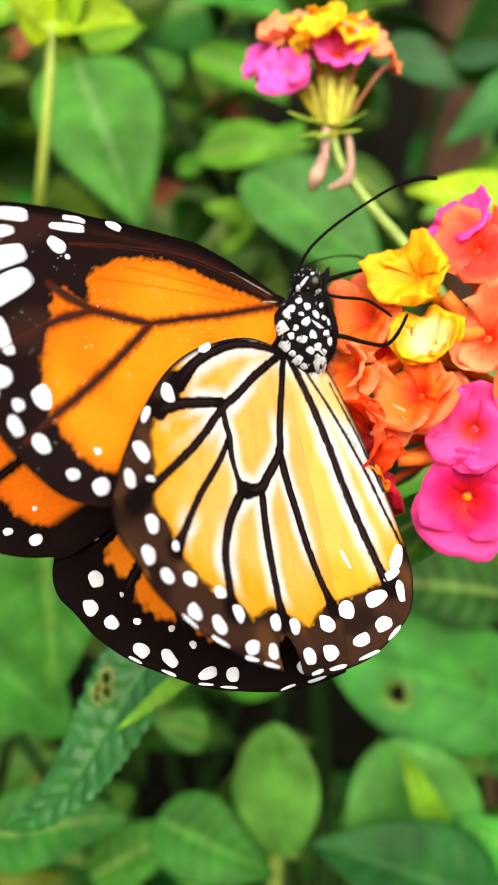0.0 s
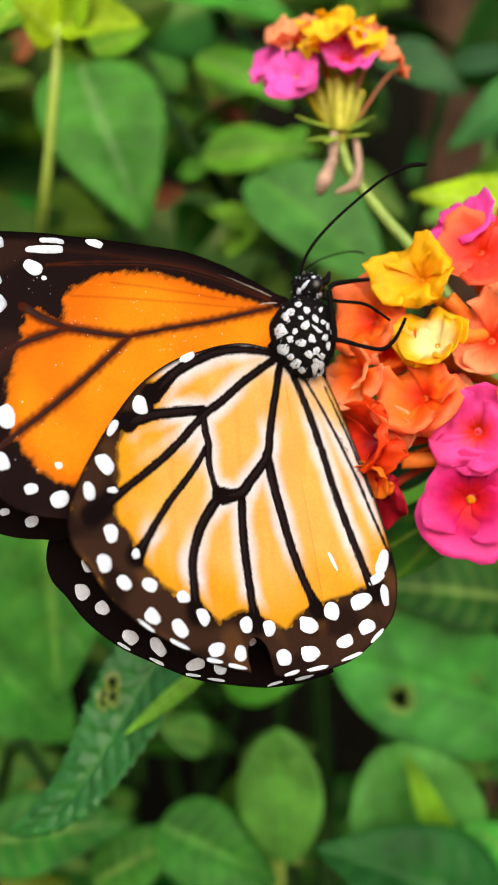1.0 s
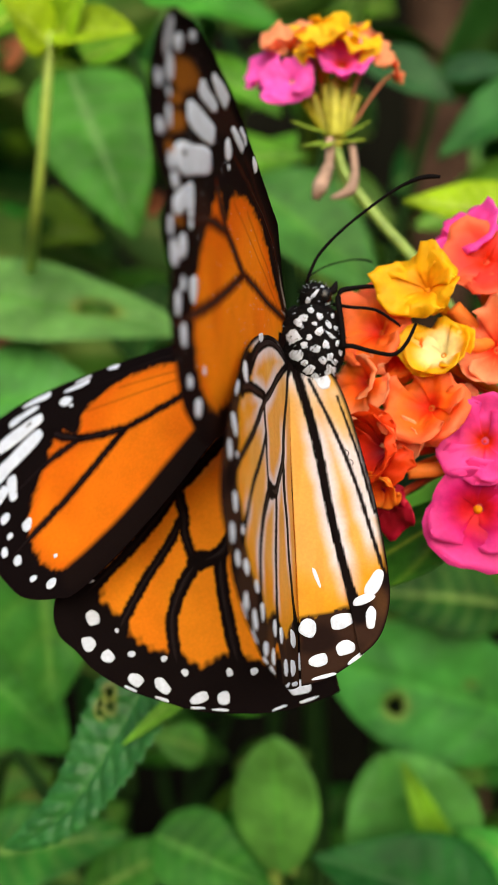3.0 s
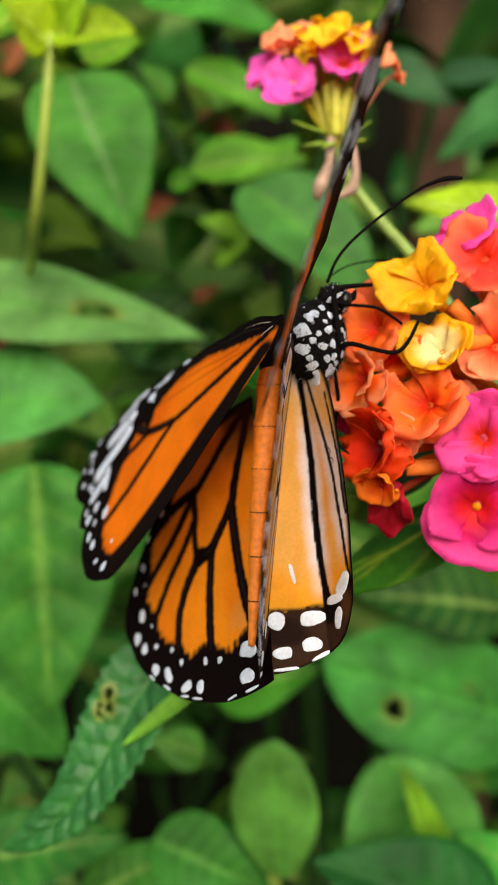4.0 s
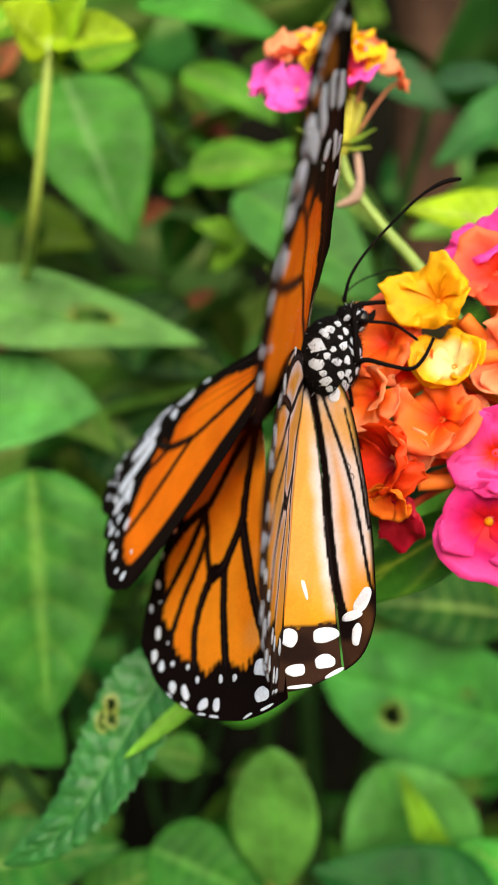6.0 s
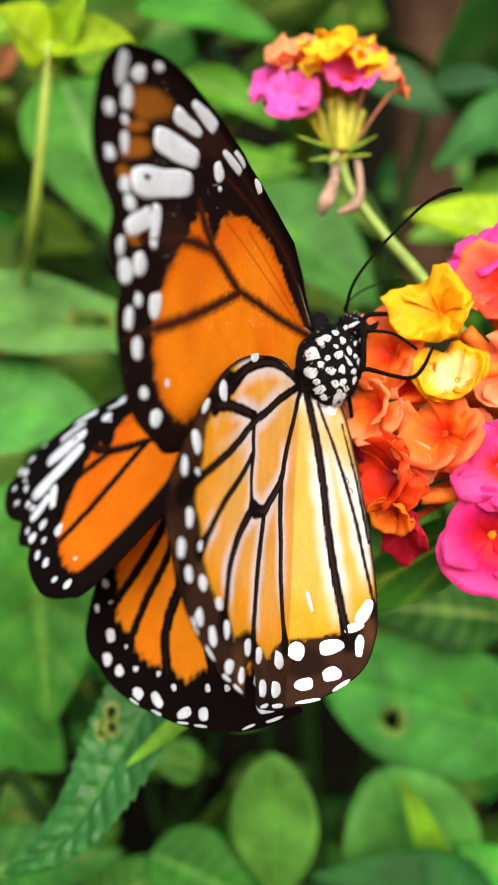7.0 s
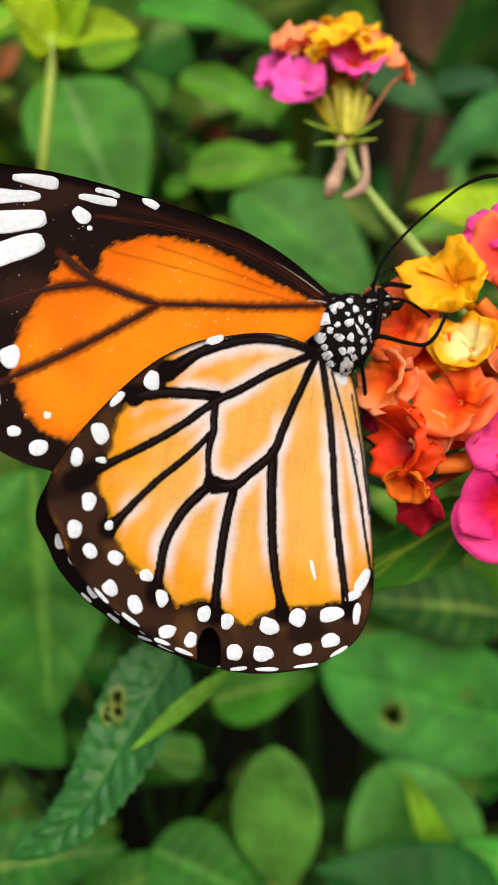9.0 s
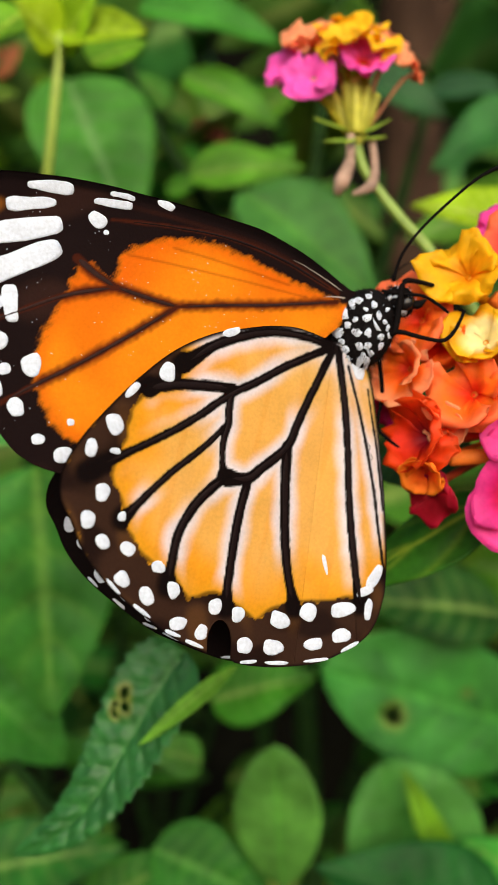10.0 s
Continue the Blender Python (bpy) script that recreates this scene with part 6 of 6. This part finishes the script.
    walk(far_fore, [
        (0, pose(-6.20 * MM, 2.97 * MM, -0.19 * MM, 115.47, 15.97, -154.08)),
        (0.5, pose(-5.47 * MM, 4.34 * MM, 0.19 * MM, 114.90, 10.91, -154.36)),
        (1, pose(-5.58 * MM, 4.62 * MM, 0.29 * MM, 116.19, 12.84, -154.50)),
        (1.5, pose(-6.20 * MM, 3.60 * MM, 0.05 * MM, 113.07, 16.05, -159.36)),
        (2, pose(-6.77 * MM, 2.64 * MM, -0.21 * MM, 109.73, 18.22, -162.89)),
        (2.5, pose(-6.41 * MM, 0.16 * MM, -1.19 * MM, 117.22, 22.35, -175.72)),
        (4, pose(-5.92 * MM, -5.69 * MM, 0.30 * MM, 117.45, 28.26, 132.28)),
        (4.5, pose(-4.83 * MM, -2.83 * MM, 0.51 * MM, 120.50, 28.27, 133.18)),
        (5, pose(-4.11 * MM, -0.94 * MM, 0.31 * MM, 121.24, 28.24, 132.28)),
        (5.5, pose(-5.03 * MM, -1.22 * MM, -0.21 * MM, 119.06, 28.35, 128.19)),
        (7, pose(-7.42 * MM, -0.21 * MM, 0.20 * MM, 122.61, 26.80, 150.21)),
        (7.5, pose(-6.87 * MM, 3.10 * MM, 0.13 * MM, 127.42, 19.25, 172.82)),
        (8, pose(-6.49 * MM, 1.76 * MM, 1.44 * MM, 119.29, 10.01, 179.10)),
        (8.5, pose(-4.34 * MM, 2.60 * MM, 2.40 * MM, 121.14, 7.32, 178.24)),
        (9, pose(-3.65 * MM, 2.60 * MM, 2.40 * MM, 122.16, 4.45, 177.92)),
        (9.5, pose(-3.59 * MM, 2.60 * MM, 2.40 * MM, 122.93, 1.53, 178.06)),
        (10, pose(-3.51 * MM, 2.60 * MM, 2.40 * MM, 122.62, 1.91, 177.29)),
    ])
    walk(thorax, [
        (0, pose(-0.35 * MM, -0.61 * MM, -0.06 * MM, 91.33, 1.55, -178.39)),
        (0.5, pose(-0.35 * MM, -0.61 * MM, -0.06 * MM, 91.21, 0.86, -177.46)),
        (1, pose(-0.35 * MM, -0.61 * MM, -0.06 * MM, 91.09, 0.23, -176.63)),
        (1.5, pose(-0.35 * MM, -0.61 * MM, -0.06 * MM, 90.74, 1.21, -175.66)),
        (2, pose(-0.36 * MM, -0.61 * MM, -0.06 * MM, 90.59, 1.88, -175.18)),
        (2.5, pose(-0.36 * MM, -0.60 * MM, -0.06 * MM, 90.62, 2.62, -174.38)),
        (4, pose(-0.37 * MM, -0.60 * MM, -0.06 * MM, 90.10, -8.14, -151.70)),
        (4.5, pose(-0.37 * MM, -0.60 * MM, -0.06 * MM, 90.04, -8.90, -151.81)),
        (5, pose(-0.38 * MM, -0.60 * MM, -0.06 * MM, 90.00, -9.45, -152.00)),
        (5.5, pose(-0.38 * MM, -0.60 * MM, -0.06 * MM, 90.03, -9.93, -152.28)),
        (7, pose(-0.38 * MM, -0.60 * MM, -0.05 * MM, 90.07, -13.61, -168.61)),
        (7.5, pose(-0.38 * MM, -0.60 * MM, -0.05 * MM, 89.98, -15.31, -172.13)),
        (8, pose(-0.39 * MM, -0.59 * MM, -0.06 * MM, 89.79, -16.99, -175.76)),
        (8.5, pose(-0.39 * MM, -0.59 * MM, -0.07 * MM, 89.45, -18.67, -176.95)),
        (9, pose(-0.40 * MM, -0.59 * MM, -0.08 * MM, 89.18, -20.36, -178.32)),
        (9.5, pose(-0.41 * MM, -0.59 * MM, -0.08 * MM, 89.06, -21.48, -179.80)),
        (10, pose(-0.42 * MM, -0.59 * MM, -0.09 * MM, 88.77, -22.41, 178.71)),
    ])
    walk(head, [
        (0, pose(-0.22 * MM, 0.12 * MM, 5.46 * MM, 91.33, 2.30, -178.38)),
        (0.5, pose(0.37 * MM, 0.12 * MM, 5.46 * MM, 91.21, 1.24, -177.45)),
        (1, pose(0.04 * MM, 0.10 * MM, 5.53 * MM, 91.09, 0.23, -176.63)),
        (1.5, pose(0.10 * MM, 0.07 * MM, 5.20 * MM, 90.74, 1.71, -175.65)),
        (2, pose(-0.40 * MM, 0.05 * MM, 5.26 * MM, 90.59, 2.88, -175.17)),
        (2.5, pose(-0.78 * MM, 0.05 * MM, 5.27 * MM, 90.62, 4.12, -174.37)),
        (4, pose(1.56 * MM, 0.02 * MM, 4.68 * MM, 90.10, -12.64, -151.71)),
        (4.5, pose(1.75 * MM, 0.01 * MM, 4.55 * MM, 90.05, -13.90, -151.82)),
        (5, pose(1.76 * MM, 0.00 * MM, 4.23 * MM, 90.00, -14.70, -152.00)),
        (5.5, pose(1.82 * MM, -0.01 * MM, 4.36 * MM, 90.03, -15.43, -152.28)),
        (7, pose(2.09 * MM, -0.01 * MM, 4.16 * MM, 90.08, -21.11, -168.62)),
        (7.5, pose(2.47 * MM, -0.03 * MM, 4.03 * MM, 89.98, -23.81, -172.12)),
        (8, pose(3.05 * MM, -0.06 * MM, 4.04 * MM, 89.78, -26.49, -175.72)),
        (8.5, pose(3.25 * MM, -0.08 * MM, 3.77 * MM, 89.41, -29.04, -176.84)),
        (9, pose(3.45 * MM, -0.11 * MM, 3.37 * MM, 89.09, -31.61, -178.13)),
        (9.5, pose(3.78 * MM, -0.14 * MM, 3.37 * MM, 88.95, -33.35, -179.57)),
        (10, pose(3.83 * MM, -0.18 * MM, 3.19 * MM, 88.61, -34.91, 179.03)),
    ])
    walk(abdomen, [
        (0, pose(-1.03 * MM, 4.94 * MM, -1.57 * MM, 91.33, 0.50, -178.42)),
        (0.5, pose(-0.95 * MM, 4.94 * MM, -1.70 * MM, 91.21, 0.34, -177.47)),
        (1, pose(-0.41 * MM, 4.97 * MM, -1.36 * MM, 91.09, 0.23, -176.63)),
        (1.5, pose(-0.72 * MM, 4.97 * MM, -1.28 * MM, 90.74, 0.51, -175.67)),
        (2, pose(-1.06 * MM, 4.98 * MM, -0.88 * MM, 90.59, 0.48, -175.19)),
        (2.5, pose(-0.97 * MM, 4.98 * MM, -1.02 * MM, 90.62, 0.52, -174.41)),
        (4, pose(-4.69 * MM, 0.47 * MM, -6.22 * MM, 90.10, -1.84, -151.69)),
        (4.5, pose(-4.87 * MM, 0.49 * MM, -5.96 * MM, 90.04, -1.90, -151.81)),
        (5, pose(-5.14 * MM, 0.50 * MM, -5.83 * MM, 90.00, -2.10, -152.00)),
        (5.5, pose(-4.94 * MM, 0.51 * MM, -5.50 * MM, 90.03, -2.23, -152.27)),
        (7, pose(-0.99 * MM, 5.01 * MM, -0.41 * MM, 90.07, -3.11, -168.59)),
        (7.5, pose(-0.64 * MM, 5.01 * MM, 0.10 * MM, 89.98, -3.41, -172.13)),
        (8, pose(-0.68 * MM, 5.01 * MM, -0.29 * MM, 89.80, -3.69, -175.81)),
        (8.5, pose(-0.79 * MM, 5.02 * MM, -1.26 * MM, 89.48, -4.14, -177.09)),
        (9, pose(-1.08 * MM, 5.04 * MM, -1.71 * MM, 89.23, -4.61, -178.54)),
        (9.5, pose(-1.82 * MM, 5.07 * MM, -1.45 * MM, 89.12, -4.85, 179.93)),
        (10, pose(-2.42 * MM, 5.10 * MM, -1.07 * MM, 88.86, -4.92, 178.34)),
    ])
    walk(front_leg, [
        (0, pose(2.20 * MM, -1.60 * MM, -0.60 * MM, 0.00, -8.00, 0.00)),
        (0.5, pose(2.20 * MM, -1.60 * MM, -0.60 * MM, 0.00, -4.00, 0.00)),
        (1, pose(2.20 * MM, -1.60 * MM, -0.60 * MM, 0.00, -0.00, 0.00)),
        (1.5, pose(2.20 * MM, -1.60 * MM, -0.60 * MM, 0.00, 0.22, 0.00)),
        (2, pose(2.20 * MM, -1.60 * MM, -0.60 * MM, 0.00, 0.44, 0.00)),
        (2.5, pose(2.20 * MM, -1.60 * MM, -0.60 * MM, 0.00, 0.67, 0.00)),
        (4, pose(1.20 * MM, -1.60 * MM, -0.60 * MM, 0.00, 1.33, 0.00)),
        (4.5, pose(1.20 * MM, -1.60 * MM, -0.60 * MM, 0.00, 1.56, 0.00)),
        (5, pose(1.20 * MM, -1.60 * MM, -0.60 * MM, 0.00, 1.78, 0.00)),
        (5.5, pose(1.20 * MM, -1.60 * MM, -0.60 * MM, 0.00, 2.00, 0.00)),
        (7, pose(2.20 * MM, -1.60 * MM, -0.60 * MM, 0.00, 8.00, 0.00)),
        (7.5, pose(2.20 * MM, -1.60 * MM, -0.60 * MM, 0.00, 10.00, 0.00)),
        (8, pose(2.20 * MM, -1.60 * MM, -0.60 * MM, 0.00, 12.00, 0.00)),
        (8.5, pose(2.20 * MM, -1.60 * MM, -0.60 * MM, 0.00, 13.00, 0.00)),
        (9, pose(2.20 * MM, -1.60 * MM, -0.60 * MM, 0.00, 14.00, 0.00)),
        (9.5, pose(2.20 * MM, -1.60 * MM, -0.60 * MM, 0.00, 15.00, 0.00)),
        (10, pose(2.20 * MM, -1.60 * MM, -0.60 * MM, 0.00, 16.00, 0.00)),
    ])
    walk(near_feeler, [
        (0, pose(-1.55 * MM, -0.89 * MM, 6.53 * MM, 0.00, 1.53, 0.00)),
        (0.5, pose(-0.39 * MM, -0.87 * MM, 6.60 * MM, 0.00, -5.02, 0.00)),
        (1, pose(-1.04 * MM, -0.90 * MM, 6.60 * MM, 0.00, -6.28, 0.00)),
        (1.5, pose(-0.60 * MM, -0.93 * MM, 6.34 * MM, 0.00, -5.82, 0.00)),
        (2, pose(-1.36 * MM, -0.95 * MM, 6.47 * MM, 0.00, -5.58, 0.00)),
        (2.5, pose(-1.86 * MM, -0.95 * MM, 6.80 * MM, 0.00, -3.96, 0.00)),
        (4, pose(0.83 * MM, -0.98 * MM, 6.59 * MM, 0.00, -1.98, 0.00)),
        (4.5, pose(1.13 * MM, -1.00 * MM, 6.34 * MM, 0.00, -2.27, 0.00)),
        (5, pose(1.20 * MM, -1.00 * MM, 5.88 * MM, 0.00, -7.55, 0.00)),
        (5.5, pose(0.94 * MM, -1.00 * MM, 6.15 * MM, 0.00, -10.96, 0.00)),
        (7, pose(1.20 * MM, -1.00 * MM, 5.97 * MM, 0.00, -11.56, 0.00)),
        (7.5, pose(1.70 * MM, -1.02 * MM, 5.84 * MM, 0.00, -10.69, 0.00)),
        (8, pose(2.14 * MM, -1.05 * MM, 5.51 * MM, 0.00, -9.11, 0.00)),
        (8.5, pose(2.46 * MM, -1.09 * MM, 5.23 * MM, 0.00, -7.25, 0.00)),
        (9, pose(2.78 * MM, -1.12 * MM, 5.01 * MM, 0.00, -6.58, 0.00)),
        (9.5, pose(3.09 * MM, -1.16 * MM, 5.46 * MM, 0.00, -7.26, 0.00)),
        (10, pose(3.05 * MM, -1.20 * MM, 5.40 * MM, 0.00, -8.26, 0.00)),
    ])
    walk(far_feeler, [
        (0, pose(-1.48 * MM, 2.12 * MM, 7.00 * MM, 0.00, 1.53, 0.00)),
        (0.5, pose(-0.28 * MM, 2.14 * MM, 7.08 * MM, 0.00, -5.02, 0.00)),
        (1, pose(-0.95 * MM, 2.11 * MM, 7.07 * MM, 0.00, -6.28, 0.00)),
        (1.5, pose(-0.48 * MM, 2.08 * MM, 6.82 * MM, 0.00, -5.82, 0.00)),
        (2, pose(-1.22 * MM, 2.05 * MM, 6.95 * MM, 0.00, -5.58, 0.00)),
        (2.5, pose(-1.72 * MM, 2.06 * MM, 7.28 * MM, 0.00, -3.96, 0.00)),
        (4, pose(1.07 * MM, 2.02 * MM, 7.10 * MM, 0.00, -1.98, 0.00)),
        (4.5, pose(1.40 * MM, 2.00 * MM, 6.84 * MM, 0.00, -2.27, 0.00)),
        (5, pose(1.50 * MM, 2.00 * MM, 6.37 * MM, 0.00, -7.55, 0.00)),
        (5.5, pose(1.25 * MM, 2.00 * MM, 6.62 * MM, 0.00, -10.96, 0.00)),
        (7, pose(1.54 * MM, 1.99 * MM, 6.39 * MM, 0.00, -11.56, 0.00)),
        (7.5, pose(2.06 * MM, 1.98 * MM, 6.26 * MM, 0.00, -10.69, 0.00)),
        (8, pose(2.53 * MM, 1.94 * MM, 5.96 * MM, 0.00, -9.11, 0.00)),
        (8.5, pose(2.88 * MM, 1.90 * MM, 5.73 * MM, 0.00, -7.25, 0.00)),
        (9, pose(3.24 * MM, 1.86 * MM, 5.55 * MM, 0.00, -6.58, 0.00)),
        (9.5, pose(3.60 * MM, 1.82 * MM, 6.02 * MM, 0.00, -7.26, 0.00)),
        (10, pose(3.61 * MM, 1.77 * MM, 5.98 * MM, 0.00, -8.26, 0.00)),
    ])
    walk(cluster, [
        (0, pose(0.02983, 0.11250, 1.00534)),
        (0.5, pose(0.02956, 0.11250, 1.00517)),
        (1, pose(0.02905, 0.11250, 1.00561)),
        (1.5, pose(0.02959, 0.11250, 1.00496)),
        (2, pose(0.02973, 0.11250, 1.00506)),
        (2.5, pose(0.02986, 0.11250, 1.00491)),
        (4, pose(0.02934, 0.11250, 1.00514)),
        (4.5, pose(0.02941, 0.11250, 1.00479)),
        (5, pose(0.02967, 0.11250, 1.00472)),
        (5.5, pose(0.02972, 0.11250, 1.00479)),
        (7, pose(0.02988, 0.11250, 1.00424)),
        (7.5, pose(0.03007, 0.11250, 1.00406)),
        (8, pose(0.02988, 0.11250, 1.00423)),
        (8.5, pose(0.03028, 0.11250, 1.00458)),
        (9, pose(0.03055, 0.11250, 1.00485)),
        (9.5, pose(0.03069, 0.11250, 1.00492)),
        (10, pose(0.03076, 0.11250, 1.00506)),
    ])


motions()
